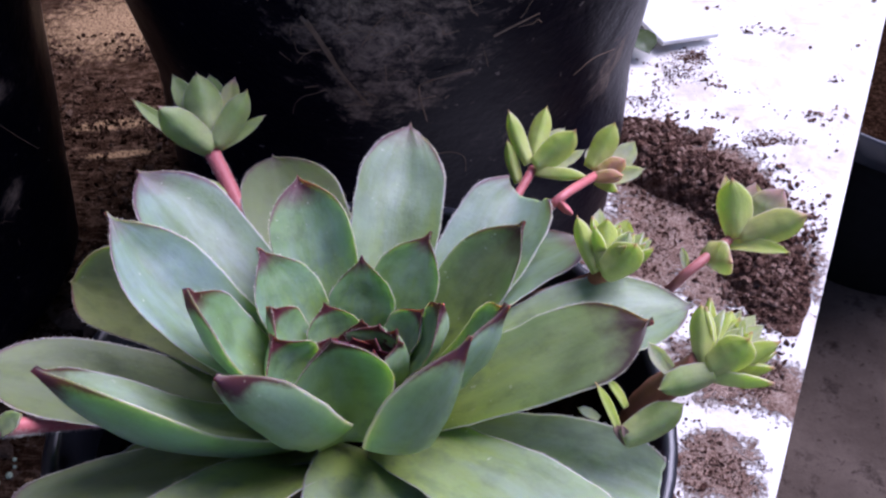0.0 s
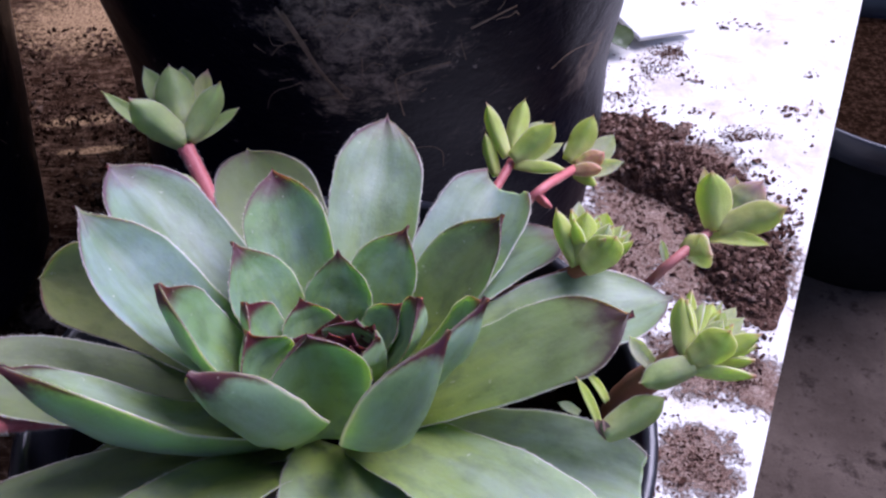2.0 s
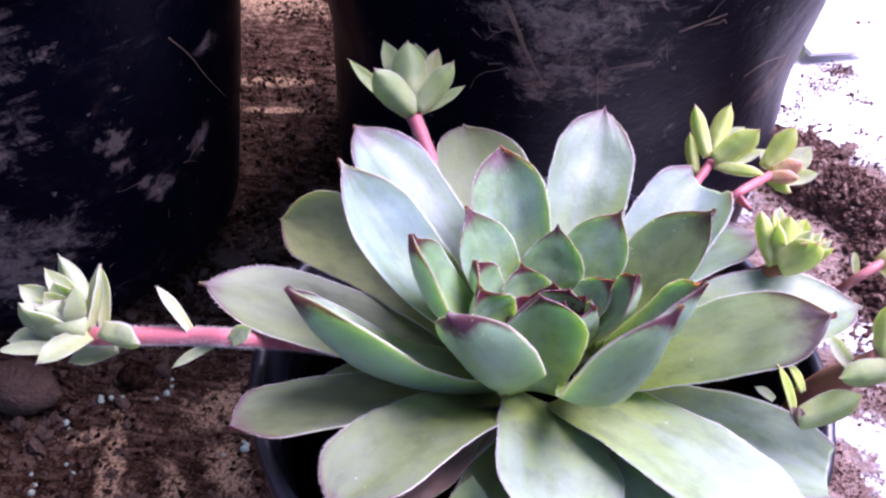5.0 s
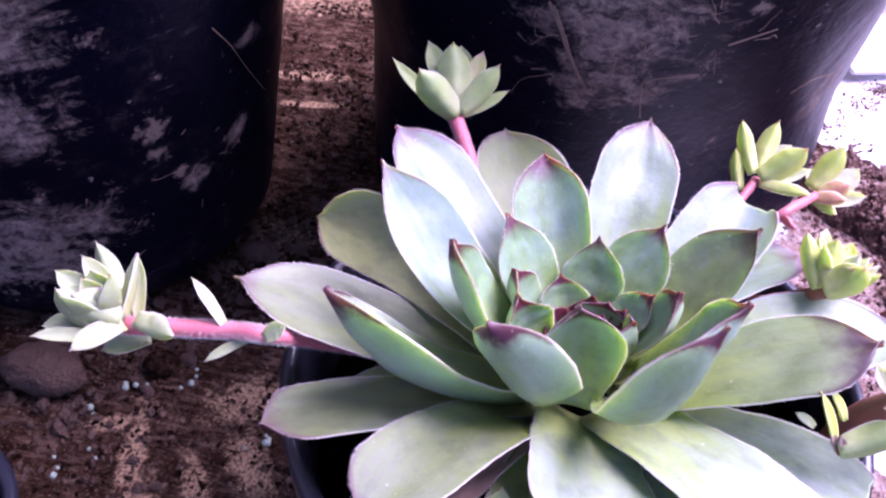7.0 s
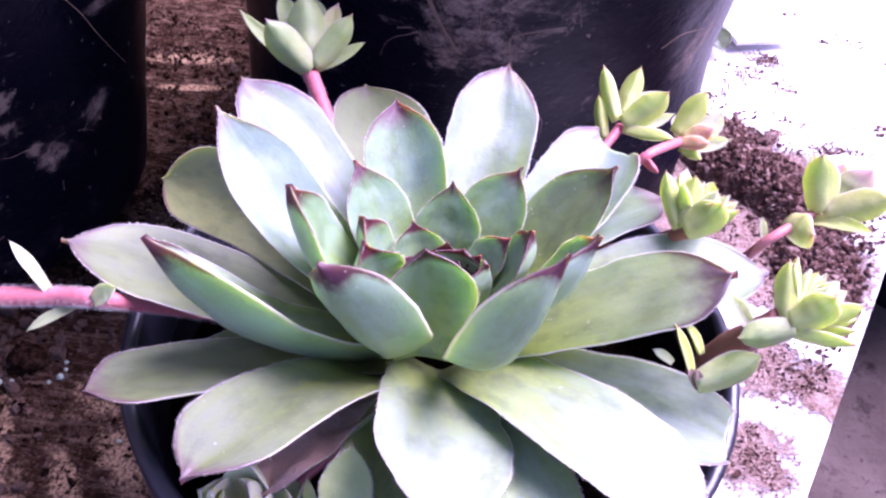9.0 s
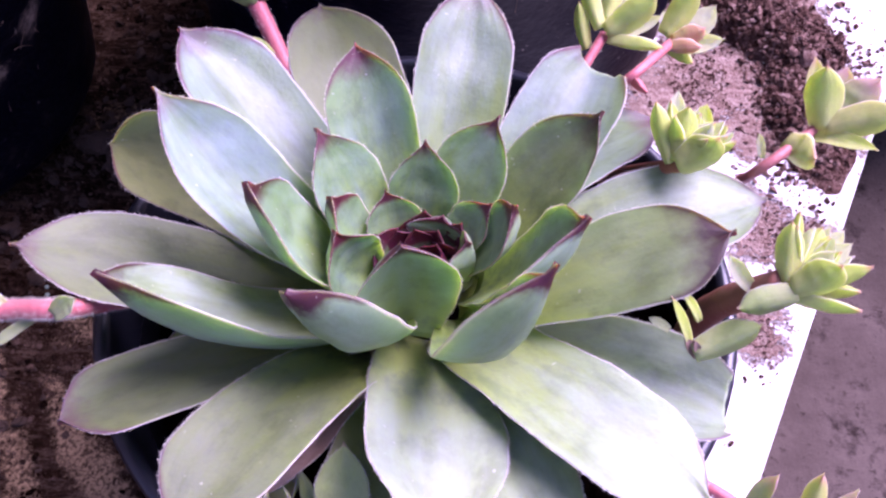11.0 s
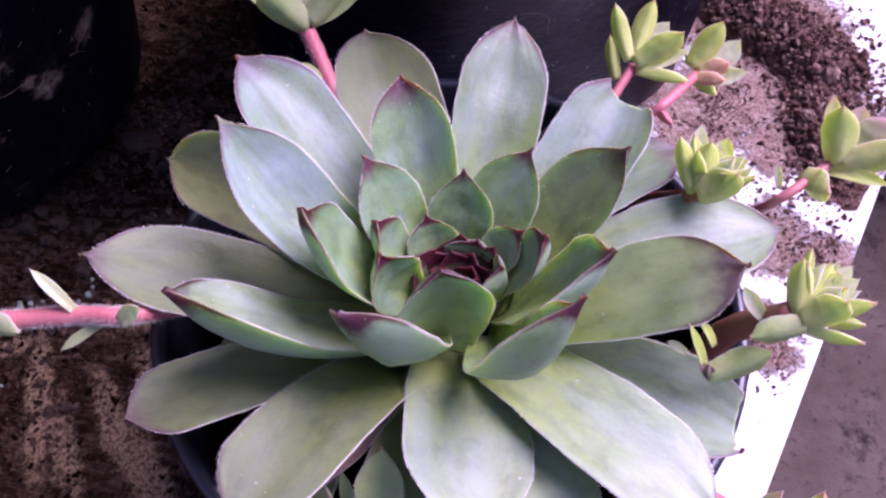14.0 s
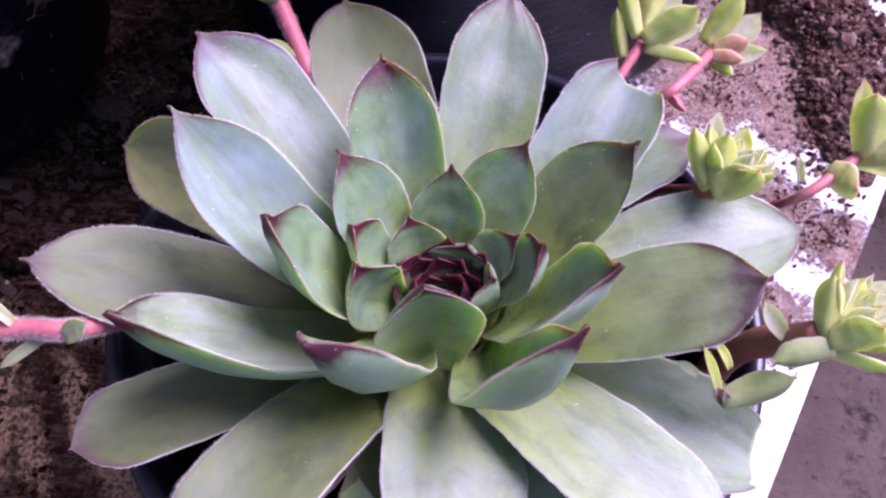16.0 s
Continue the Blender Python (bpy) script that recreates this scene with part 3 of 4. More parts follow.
rosette_leaf(4, (-0.0020, 0.1008, 0.1225), -0.060, 0.050, 0.0085, 0.55, 0.40, -5)
rosette_leaf(4, (-0.0059, 0.0925, 0.1239), 0.054, 0.001, 0.0080, 0.60, 0.33, -16)
rosette_leaf(4, (-0.0098, 0.1001, 0.1190), 0.028, -0.009, 0.0101, 0.59, 0.29, 9)
# lower leaves that show only between the others
rosette_leaf(0, (0.0105, 0.0470, 0.1100), 0.12, 0.0, 0.0165, 0.66, 0.2, 0, M_MILKY)
rosette_leaf(0, (-0.0215, 0.0480, 0.1020), 0.12, 0.0, 0.0140, 0.66, 0.2, 0, M_OLIVE)
rosette_leaf(0, (-0.0570, 0.0820, 0.1000), 0.05, 0.0, 0.0120, 0.66, 0.3, 0, M_OLIVE)
rosette_leaf(0, (-0.0370, 0.0590, 0.1000), 0.10, 0.0, 0.0130, 0.66, 0.4, 20, M_DRY, "withered brown leaf curling under the rosette", wave=0.0014)
# the tight heart
for i in range(17):
    a, k = 2.39996 * i + 0.6, 1 - i / 17
    r = 0.0012 + 0.0060 * k
    tip = CORE + Vector((r * math.cos(a), 0.0015 + r * math.sin(a), -0.0042 + 0.0026 * k + 0.0008 * math.sin(7 * i)))
    base = CORE + Vector((0.30 * r * math.cos(a), 0.30 * r * math.sin(a), -0.0120))
    bm = leaf_bm(tip, base, -0.20, 0.05 * math.sin(5 * i), 0.0048 + 0.0052 * k, 0.58, 0.22, 0.25 * math.sin(3 * i), thick=0.0012, rows=14, cols=8, fringe=16, seed=100 + i, sharp=1.1, spine=0.45)
    bm.transform(Matrix.Translation(-plant.location))
    part("leaf", bm, [M_CORE, M_FRINGE], plant)


def tube_bm(points, r0, r1, sides=12, steps=24, hairs=0, hair=0.0007, seed=0):
    """A round stem along a smooth line through the points."""
    rnd = random.Random(seed)
    pts = [Vector(p) for p in points]
    pts = [2 * pts[0] - pts[1]] + pts + [2 * pts[-1] - pts[-2]]
    line = []
    spans = len(pts) - 3
    for i in range(steps + 1):
        x = i / steps * spans
        k = min(int(x), spans - 1)
        t = x - k
        a, b, c, d = pts[k:k + 4]
        line.append(0.5 * (2 * b + (c - a) * t + (2 * a - 5 * b + 4 * c - d) * t * t + (3 * b - a - 3 * c + d) * t ** 3))
    bm = bmesh.new()
    rings = []
    for i, p in enumerate(line):
        t = (line[min(i + 1, steps)] - line[max(i - 1, 0)]).normalized()
        a = t.orthogonal().normalized() if not rings else (prev - prev.dot(t) * t).normalized()
        prev, b = a, t.cross(a)
        r = r0 + (r1 - r0) * i / steps
        r *= 1 + 0.10 * noise.noise(Vector((i * 0.45, seed, 0)))
        rings.append([bm.verts.new(p + r * (math.cos(w) * a + math.sin(w) * b)) for w in (2 * math.pi * j / sides for j in range(sides))])
        for _ in range(hairs // (steps + 1)):
            w = rnd.uniform(0, 6.283)
            o = math.cos(w) * a + math.sin(w) * b
            q = p + (line[min(i + 1, steps)] - line[max(i - 1, 0)]) * rnd.uniform(-0.3, 0.3) + o * r
            bm.faces.new([bm.verts.new(v) for v in (q - t * 0.00003, q + t * 0.00003, q + (o + 0.5 * t * rnd.uniform(-1, 1)).normalized() * hair * rnd.uniform(0.5, 1))]).material_index = 1
    for i in range(steps):
        for j in range(sides):
            bm.faces.new((rings[i][j], rings[i][(j + 1) % sides], rings[i + 1][(j + 1) % sides], rings[i + 1][j]))
    bm.faces.new(rings[0][::-1])
    bm.faces.new(rings[-1])
    return bm


def runner(stem, r0, r1, stem_material, label, hairs=220, seed=0):
    """The stem of an offset."""
    bm = tube_bm(stem, r0, r1, hairs=hairs, seed=seed)
    bm.transform(Matrix.Translation(-plant.location))
    return part("offset", bm, [stem_material, M_FRINGE], plant, label)


def offset(stem, r0, r1, stem_material, axis, size, whorls, material, label, hairs=220, seed=0, turn=0.0):
    """A runner with a small rosette at its end. whorls: (number, opening in degrees, length, width) from outside in."""
    shoot = runner(stem, r0, r1, stem_material, label, hairs, seed)
    at = Vector(stem[-1])
    frame_up = Vector(axis).normalized()
    turn_to = Matrix.Translation(at - plant.location) @ frame_up.to_track_quat("Z", "Y").to_matrix().to_4x4()
    rnd = random.Random(seed)
    for w, (count, opening, length, width) in enumerate(whorls):
        for k in range(count):
            a = turn + 2 * math.pi * (k + 0.5 * (w % 2)) / count + rnd.uniform(-0.15, 0.15)
            o = radians(opening + rnd.uniform(-7, 7))
            L = size * length * rnd.uniform(0.9, 1.08)
            out = Vector((math.cos(a), math.sin(a), 0))
            foot = out * 0.0012 + Vector((0, 0, 0.0008 * w))
            tip = foot + L * (math.sin(o) * out + math.cos(o) * Vector((0, 0, 1)))
            bm = leaf_bm(tip, foot, -0.13, rnd.uniform(-0.04, 0.04), size * width, 0.58, 0.42, rnd.uniform(-0.15, 0.15), foot=0.5, thick=0.0016, rows=12, cols=8, fringe=50, seed=seed * 31 + w * 7 + k, wave=0.0001)
            bm.transform(turn_to)
            part("leaf", bm, [material[min(w, len(material) - 1)], M_FRINGE], shoot)
    return shoot


def runner_leaf(shoot, foot, tip, width, material, cup=0.4, arch=-0.1, seed=0, twist=0):
    bm = leaf_bm(tip, foot, arch, 0.0, width, 0.52, cup, radians(twist), foot=0.66, thick=0.0011, rows=16, cols=8, fringe=110, seed=seed, sharp=1.0, wave=0.0004, spine=0.34)
    bm.transform(Matrix.Translation(-plant.location))
    return part("leaf", bm, [material, M_FRINGE], shoot)


back_offset = runner([(-0.0260, 0.1100, 0.1000), (-0.0408, 0.1370, 0.1135), (-0.0470, 0.1471, 0.1194)], 0.0015, 0.0017, M_STOLON, "fresh green offset on a pink runner", hairs=420, seed=1)
runner_leaf(back_offset, (-0.0467, 0.1467, 0.1205), (-0.0555, 0.1467, 0.1313), 0.0070, M_BUD, 0.34, -0.10, 41, twist=113)
runner_leaf(back_offset, (-0.0461, 0.1473, 0.1209), (-0.0390, 0.1533, 0.1308), 0.0056, M_BUD, 0.34, -0.12, 42, twist=-113)
runner_leaf(back_offset, (-0.0475, 0.1497, 0.1213), (-0.0504, 0.1589, 0.1313), 0.0080, M_BUD, 0.34, -0.10, 43, twist=-179)
runner_leaf(back_offset, (-0.0493, 0.1482, 0.1202), (-0.0623, 0.1512, 0.1300), 0.0032, M_BUD, 0.34, -0.12, 44, twist=-23)
runner_leaf(back_offset, (-0.0464, 0.1484, 0.1192), (-0.0364, 0.1542, 0.1239), 0.0027, M_BUD, 0.34, -0.05, 45, twist=33)
runner_leaf(back_offset, (-0.0498, 0.1536, 0.1206), (-0.0566, 0.1616, 0.1291), 0.0048, M_BUD, 0.34, -0.06, 46, twist=-11)
runner_leaf(back_offset, (-0.0462, 0.1547, 0.1205), (-0.0441, 0.1641, 0.1268), 0.0041, M_BLUSH, 0.34, -0.06, 47, twist=16)
runner_leaf(back_offset, (-0.0480, 0.1571, 0.1210), (-0.0494, 0.1641, 0.1274), 0.0053, M_BUD, 0.34, -0.06, 48, twist=5)
runner_leaf(back_offset, (-0.0475, 0.1539, 0.1218), (-0.0500, 0.1593, 0.1283), 0.0036, M_BUD, 0.34, -0.10, 49, twist=-4)
lime_offset = runner([(0.0020, 0.1120, 0.0980), (0.0135, 0.1370, 0.1095), (0.0200, 0.1490, 0.1138)], 0.0008, 0.0010, M_STOLON, "yellow-green offset on a short pink runner", hairs=120, seed=2)
runner_leaf(lime_offset, (0.0191, 0.1497, 0.1145), (0.0146, 0.1563, 0.1238), 0.0036, M_OFFSET, 0.34, -0.10, 51, twist=135)
runner_leaf(lime_offset, (0.0170, 0.1474, 0.1112), (0.0144, 0.1525, 0.1189), 0.0029, M_OFFSET, 0.34, -0.12, 52, twist=143)
runner_leaf(lime_offset, (0.0201, 0.1520, 0.1142), (0.0232, 0.1604, 0.1221), 0.0046, M_OFFSET, 0.34, -0.08, 53, twist=-161)
runner_leaf(lime_offset, (0.0204, 0.1483, 0.1145), (0.0283, 0.1503, 0.1231), 0.0062, M_OFFSET, 0.34, -0.12, 54, twist=-114)
runner_leaf(lime_offset, (0.0207, 0.1478, 0.1139), (0.0308, 0.1442, 0.1158), 0.0031, M_OFFSET, 0.34, -0.06, 55, twist=-90)
runner_leaf(lime_offset, (0.0243, 0.1502, 0.1126), (0.0311, 0.1523, 0.1164), 0.0024, M_PALE, 0.34, -0.05, 56, twist=29)
runner_leaf(lime_offset, (0.0216, 0.1545, 0.1128), (0.0275, 0.1595, 0.1168), 0.0041, M_PALE, 0.34, -0.08, 57, twist=23)
runner_leaf(lime_offset, (0.0206, 0.1527, 0.1137), (0.0251, 0.1560, 0.1169), 0.0031, M_PALE, 0.34, -0.08, 58, twist=25)
blushed = runner([(0.0130, 0.1340, 0.0960), (0.0195, 0.1378, 0.1070), (0.0244, 0.1357, 0.1170), (0.0346, 0.1521, 0.1098)], 0.0008, 0.0010, M_STOLON, "pink-blushed offset on a pink runner", hairs=160, seed=4)
runner_leaf(blushed, (0.0331, 0.1529, 0.1104), (0.0379, 0.1579, 0.1196), 0.0055, M_OFFSET, 0.34, -0.10, 60, twist=-147)
runner_leaf(blushed, (0.0374, 0.1538, 0.1079), (0.0434, 0.1595, 0.1133), 0.0050, M_PALE, 0.34, -0.08, 61, twist=20)
runner_leaf(blushed, (0.0344, 0.1512, 0.1103), (0.0398, 0.1511, 0.1149), 0.0045, M_SALMON, 0.34, -0.12, 62, twist=-107)
runner_leaf(blushed, (0.0335, 0.1502, 0.1104), (0.0391, 0.1475, 0.1134), 0.0035, M_SALMON, 0.34, -0.10, 63, twist=-92)
runner_leaf(blushed, (0.0365, 0.1517, 0.1083), (0.0444, 0.1516, 0.1119), 0.0035, M_PALE, 0.34, -0.08, 64, twist=29)
runner_leaf(blushed, (0.0345, 0.1512, 0.1087), (0.0387, 0.1477, 0.1087), 0.0030, M_OFFSET, 0.34, -0.08, 65, twist=-83)
runner_leaf(blushed, (0.0338, 0.1554, 0.1089), (0.0330, 0.1590, 0.1116), 0.0022, M_PALE, 0.34, -0.05, 66, twist=-13)
runner_leaf(blushed, (0.0238, 0.1362, 0.1168), (0.0268, 0.1328, 0.1152), 0.0024, M_STOLON, 0.1, 0.0, 67, twist=-40)
tight = runner([(0.0160, 0.1250, 0.0980), (0.0250, 0.1225, 0.1045), (0.0315, 0.1165, 0.1150)], 0.0012, 0.0014, M_STEM, "tight light-green offset between two leaves", hairs=60, seed=6)
runner_leaf(tight, (0.0297, 0.1169, 0.1149), (0.0257, 0.1235, 0.1233), 0.0036, M_OFFSET, 0.34, -0.10, 68, twist=137)
runner_leaf(tight, (0.0304, 0.1164, 0.1160), (0.0312, 0.1225, 0.1237), 0.0049, M_OFFSET, 0.34, -0.10, 69, twist=174)
runner_leaf(tight, (0.0301, 0.1221, 0.1145), (0.0312, 0.1298, 0.1195), 0.0034, M_PALE, 0.34, -0.05, 70, twist=-3)
runner_leaf(tight, (0.0304, 0.1151, 0.1162), (0.0355, 0.1156, 0.1237), 0.0066, M_OFFSET, 0.34, -0.16, 71, twist=-119)
runner_leaf(tight, (0.0332, 0.1210, 0.1141), (0.0364, 0.1277, 0.1187), 0.0045, M_OFFSET, 0.34, -0.08, 72, twist=6)
runner_leaf(tight, (0.0323, 0.1200, 0.1158), (0.0344, 0.1245, 0.1193), 0.0040, M_PALE, 0.34, -0.08, 73, twist=5)
runner_leaf(tight, (0.0327, 0.1189, 0.1162), (0.0360, 0.1220, 0.1202), 0.0032, M_PALE, 0.34, -0.10, 74, twist=16)
runner_leaf(tight, (0.0325, 0.1167, 0.1154), (0.0378, 0.1182, 0.1212), 0.0036, M_OFFSET, 0.34, -0.10, 75, twist=-113)
runner_leaf(tight, (0.0315, 0.1183, 0.1168), (0.0330, 0.1207, 0.1195), 0.0028, M_PALE, 0.34, -0.10, 76, twist=9)
runner_leaf(tight, (0.0303, 0.1191, 0.1144), (0.0288, 0.1231, 0.1180), 0.0023, M_PALE, 0.34, -0.10, 77, twist=-16)
far = runner([(0.0300, 0.1240, 0.0960), (0.0432, 0.1212, 0.1040), (0.0472, 0.1188, 0.1132), (0.0572, 0.1270, 0.1145)], 0.0009, 0.0010, M_RUNNER, "yellow-green offset with pink leaves on a red runner", hairs=120, seed=8)
runner_leaf(far, (0.0578, 0.1261, 0.1153), (0.0559, 0.1319, 0.1254), 0.0067, M_OFFSET, 0.34, -0.10, 79, twist=141)
runner_leaf(far, (0.0582, 0.1294, 0.1130), (0.0572, 0.1394, 0.1202), 0.0037, M_BLUSH, 0.34, -0.05, 80, twist=-15)
runner_leaf(far, (0.0596, 0.1278, 0.1149), (0.0660, 0.1314, 0.1234), 0.0071, M_ROSY, 0.34, -0.10, 81, twist=-137)
runner_leaf(far, (0.0603, 0.1304, 0.1135), (0.0631, 0.1377, 0.1195), 0.0055, M_ROSY, 0.34, -0.06, 82, twist=-1)
runner_leaf(far, (0.0580, 0.1260, 0.1154), (0.0692, 0.1249, 0.1225), 0.0067, M_BLUSH, 0.34, -0.10, 83, twist=-113)
runner_leaf(far, (0.0560, 0.1254, 0.1138), (0.0661, 0.1206, 0.1165), 0.0028, M_OFFSET, 0.34, 0.10, 84, twist=27)
runner_leaf(far, (0.0510, 0.1234, 0.1139), (0.0550, 0.1182, 0.1163), 0.0067, M_BLUSH, 0.34, -0.14, 85, twist=-100)
runner_leaf(far, (0.0493, 0.1251, 0.1073), (0.0484, 0.1286, 0.1105), 0.0016, M_PALE, 0.34, -0.05, 86, twist=-19)
runner_leaf(far, (0.0609, 0.1293, 0.1141), (0.0654, 0.1334, 0.1191), 0.0039, M_BLUSH, 0.34, -0.06, 87, twist=13)
stout = runner([(0.0325, 0.0895, 0.0850), (0.0345, 0.0910, 0.1080), (0.0411, 0.0870, 0.1250)], 0.0026, 0.0024, M_STEM, "light-green offset on a stout brown runner", hairs=60, seed=11)
runner_leaf(stout, (0.0414, 0.0868, 0.1249), (0.0406, 0.0931, 0.1324), 0.0040, M_OFFSET, 0.34, -0.08, 89, twist=151)
runner_leaf(stout, (0.0416, 0.0852, 0.1264), (0.0459, 0.0853, 0.1334), 0.0055, M_OFFSET, 0.34, -0.16, 90, twist=-126)
runner_leaf(stout, (0.0431, 0.0890, 0.1247), (0.0465, 0.0947, 0.1291), 0.0042, M_OFFSET, 0.34, -0.08, 91, twist=-170)
runner_leaf(stout, (0.0450, 0.0906, 0.1227), (0.0511, 0.0960, 0.1266), 0.0035, M_PALE, 0.34, -0.06, 92, twist=11)
runner_leaf(stout, (0.0452, 0.0900, 0.1235), (0.0515, 0.0933, 0.1271), 0.0031, M_PALE, 0.34, -0.06, 93, twist=17)
runner_leaf(stout, (0.0445, 0.0898, 0.1244), (0.0483, 0.0932, 0.1286), 0.0029, M_PALE, 0.34, -0.10, 94, twist=11)
runner_leaf(stout, (0.0438, 0.0867, 0.1244), (0.0517, 0.0873, 0.1304), 0.0036, M_OFFSET, 0.34, -0.10, 95, twist=-111)
runner_leaf(stout, (0.0416, 0.0854, 0.1252), (0.0500, 0.0815, 0.1278), 0.0029, M_OFFSET, 0.34, -0.06, 96, twist=-59)
runner_leaf(stout, (0.0419, 0.0847, 0.1261), (0.0335, 0.0829, 0.1243), 0.0047, M_BUD, 0.34, -0.10, 97, twist=126)
runner_leaf(stout, (0.0289, 0.0790, 0.1167), (0.0376, 0.0813, 0.1231), 0.0052, M_BUD, 0.34, -0.10, 98, twist=-131)
runner_leaf(stout, (0.0373, 0.0878, 0.1216), (0.0336, 0.0917, 0.1247), 0.0027, M_PALE, 0.34, -0.12, 99, twist=-26)
runner_leaf(stout, (0.0283, 0.0799, 0.1173), (0.0245, 0.0846, 0.1237), 0.0014, M_OFFSET, 0.34, 0.12, 100, twist=-17)
runner_leaf(stout, (0.0296, 0.0832, 0.1191), (0.0262, 0.0862, 0.1229), 0.0013, M_OFFSET, 0.34, 0.20, 101, twist=-17)
runner_leaf(stout, (0.0296, 0.0790, 0.1157), (0.0273, 0.0804, 0.1186), 0.0018, M_DRY, 0.34, 0.10, 102, twist=-26)
runner_leaf(stout, (0.0293, 0.0787, 0.1166), (0.0283, 0.0796, 0.1197), 0.0011, M_DRY, 0.34, 0.20, 103, twist=-32)
runner_leaf(stout, (0.0453, 0.0879, 0.1246), (0.0499, 0.0885, 0.1280), 0.0025, M_PALE, 0.34, -0.10, 104, twist=23)
runner_leaf(stout, (0.0257, 0.0831, 0.1162), (0.0224, 0.0844, 0.1174), 0.0015, M_PALE, 0.34, 0.10, 105, twist=-26)
left_offset = runner([(-0.0380, 0.1010, 0.0890), (-0.0550, 0.0935, 0.1010), (-0.0673, 0.0829, 0.1140), (-0.0767, 0.0822, 0.1138), (-0.0935, 0.0790, 0.1142)], 0.0012, 0.0017, M_STOLON, "pale green offset on a long hairy pink runner", hairs=7000, seed=16)
runner_leaf(left_offset, (-0.0941, 0.0785, 0.1156), (-0.1009, 0.0772, 0.1227), 0.0071, M_CUP, 0.34, -0.14, 107, twist=127)
runner_leaf(left_offset, (-0.0984, 0.0768, 0.1155), (-0.1042, 0.0780, 0.1226), 0.0043, M_CUP, 0.34, -0.12, 108, twist=142)
runner_leaf(left_offset, (-0.0988, 0.0823, 0.1143), (-0.1089, 0.0846, 0.1192), 0.0047, M_CUP, 0.34, -0.08, 109, twist=-18)
runner_leaf(left_offset, (-0.0996, 0.0812, 0.1153), (-0.1052, 0.0825, 0.1182), 0.0026, M_CUP, 0.34, -0.10, 110, twist=-18)
runner_leaf(left_offset, (-0.0958, 0.0827, 0.1141), (-0.1051, 0.0880, 0.1208), 0.0041, M_WAXY, 0.34, -0.05, 111, twist=-6)
runner_leaf(left_offset, (-0.0967, 0.0848, 0.1121), (-0.1052, 0.0932, 0.1192), 0.0043, M_CUP, 0.34, -0.10, 112, twist=161)
runner_leaf(left_offset, (-0.0946, 0.0793, 0.1151), (-0.0941, 0.0886, 0.1230), 0.0036, M_WAXY, 0.34, -0.05, 113, twist=-46)
runner_leaf(left_offset, (-0.0927, 0.0819, 0.1131), (-0.0948, 0.0898, 0.1216), 0.0028, M_WAXY, 0.34, -0.04, 114, twist=10)
runner_leaf(left_offset, (-0.0971, 0.0756, 0.1138), (-0.1065, 0.0709, 0.1173), 0.0026, M_CUP, 0.34, 0.08, 115, twist=-20)
runner_leaf(left_offset, (-0.0930, 0.0780, 0.1159), (-0.0991, 0.0700, 0.1164), 0.0043, M_WAXY, 0.34, 0.06, 116, twist=-15)
runner_leaf(left_offset, (-0.0901, 0.0802, 0.1103), (-0.0977, 0.0756, 0.1100), 0.0041, M_CUP, 0.34, 0.06, 117, twist=-20)
runner_leaf(left_offset, (-0.0997, 0.0781, 0.1130), (-0.1077, 0.0754, 0.1145), 0.0043, M_CUP, 0.34, 0.05, 118, twist=-22)
runner_leaf(left_offset, (-0.0906, 0.0782, 0.1174), (-0.0831, 0.0774, 0.1165), 0.0058, M_WAXY, 0.34, -0.14, 119, twist=-100)
runner_leaf(left_offset, (-0.0969, 0.0816, 0.1140), (-0.1008, 0.0822, 0.1168), 0.0036, M_CUP, 0.34, -0.10, 123, twist=-19)
runner_leaf(back_offset, (-0.0426, 0.1361, 0.1167), (-0.0474, 0.1369, 0.1200), 0.0018, M_BUD, 0.30, 0.30, 41, twist=-26)
runner_leaf(back_offset, (-0.0421, 0.1351, 0.1158), (-0.0449, 0.1341, 0.1182), 0.0014, M_BUD, 0.30, 0.20, 42, twist=-33)
runner_leaf(blushed, (0.0186, 0.1346, 0.1157), (0.0221, 0.1303, 0.1158), 0.0027, M_SALMON, 0.30, 0.00, 44, twist=-106)
runner_leaf(left_offset, (-0.0681, 0.0808, 0.1155), (-0.0645, 0.0825, 0.1181), 0.0033, M_CUP, 0.34, 0.05, 41, twist=26)
runner_leaf(left_offset, (-0.0761, 0.0823, 0.1149), (-0.0827, 0.0860, 0.1222), 0.0021, M_PALE, 0.34, 0.12, 43, twist=-14)
runner_leaf(left_offset, (-0.0717, 0.0821, 0.1129), (-0.0783, 0.0764, 0.1114), 0.0018, M_CUP, 0.34, 0.08, 44, twist=-26)


def heart(shoot, centre, axis, whorls, material, seed):
    """The small upright leaves in the middle of an offset. whorls: (number, opening in degrees, length, width)."""
    turn_to = Matrix.Translation(Vector(centre) - plant.location) @ Vector(axis).normalized().to_track_quat("Z", "Y").to_matrix().to_4x4()
    rnd = random.Random(seed)
    for w, (count, opening, length, width) in enumerate(whorls):
        for k in range(count):
            a, o = 2 * math.pi * (k + 0.5 * (w % 2)) / count + rnd.uniform(-0.2, 0.2), radians(opening + rnd.uniform(-6, 6))
            out = Vector((math.cos(a), math.sin(a), 0))
            tip = out * 0.0008 + length * rnd.uniform(0.9, 1.1) * (math.sin(o) * out + math.cos(o) * Vector((0, 0, 1)))
            bm = leaf_bm(tip, out * 0.0008, -0.16, 0.0, width, 0.55, 0.5, 0.0, foot=0.5, thick=0.0009, rows=12, cols=8, fringe=50, seed=seed * 17 + w * 7 + k, wave=0.0002, sharp=1.1, spine=0.4)
            bm.transform(turn_to)
            part("leaf", bm, [material[w % len(material)], M_FRINGE], shoot)


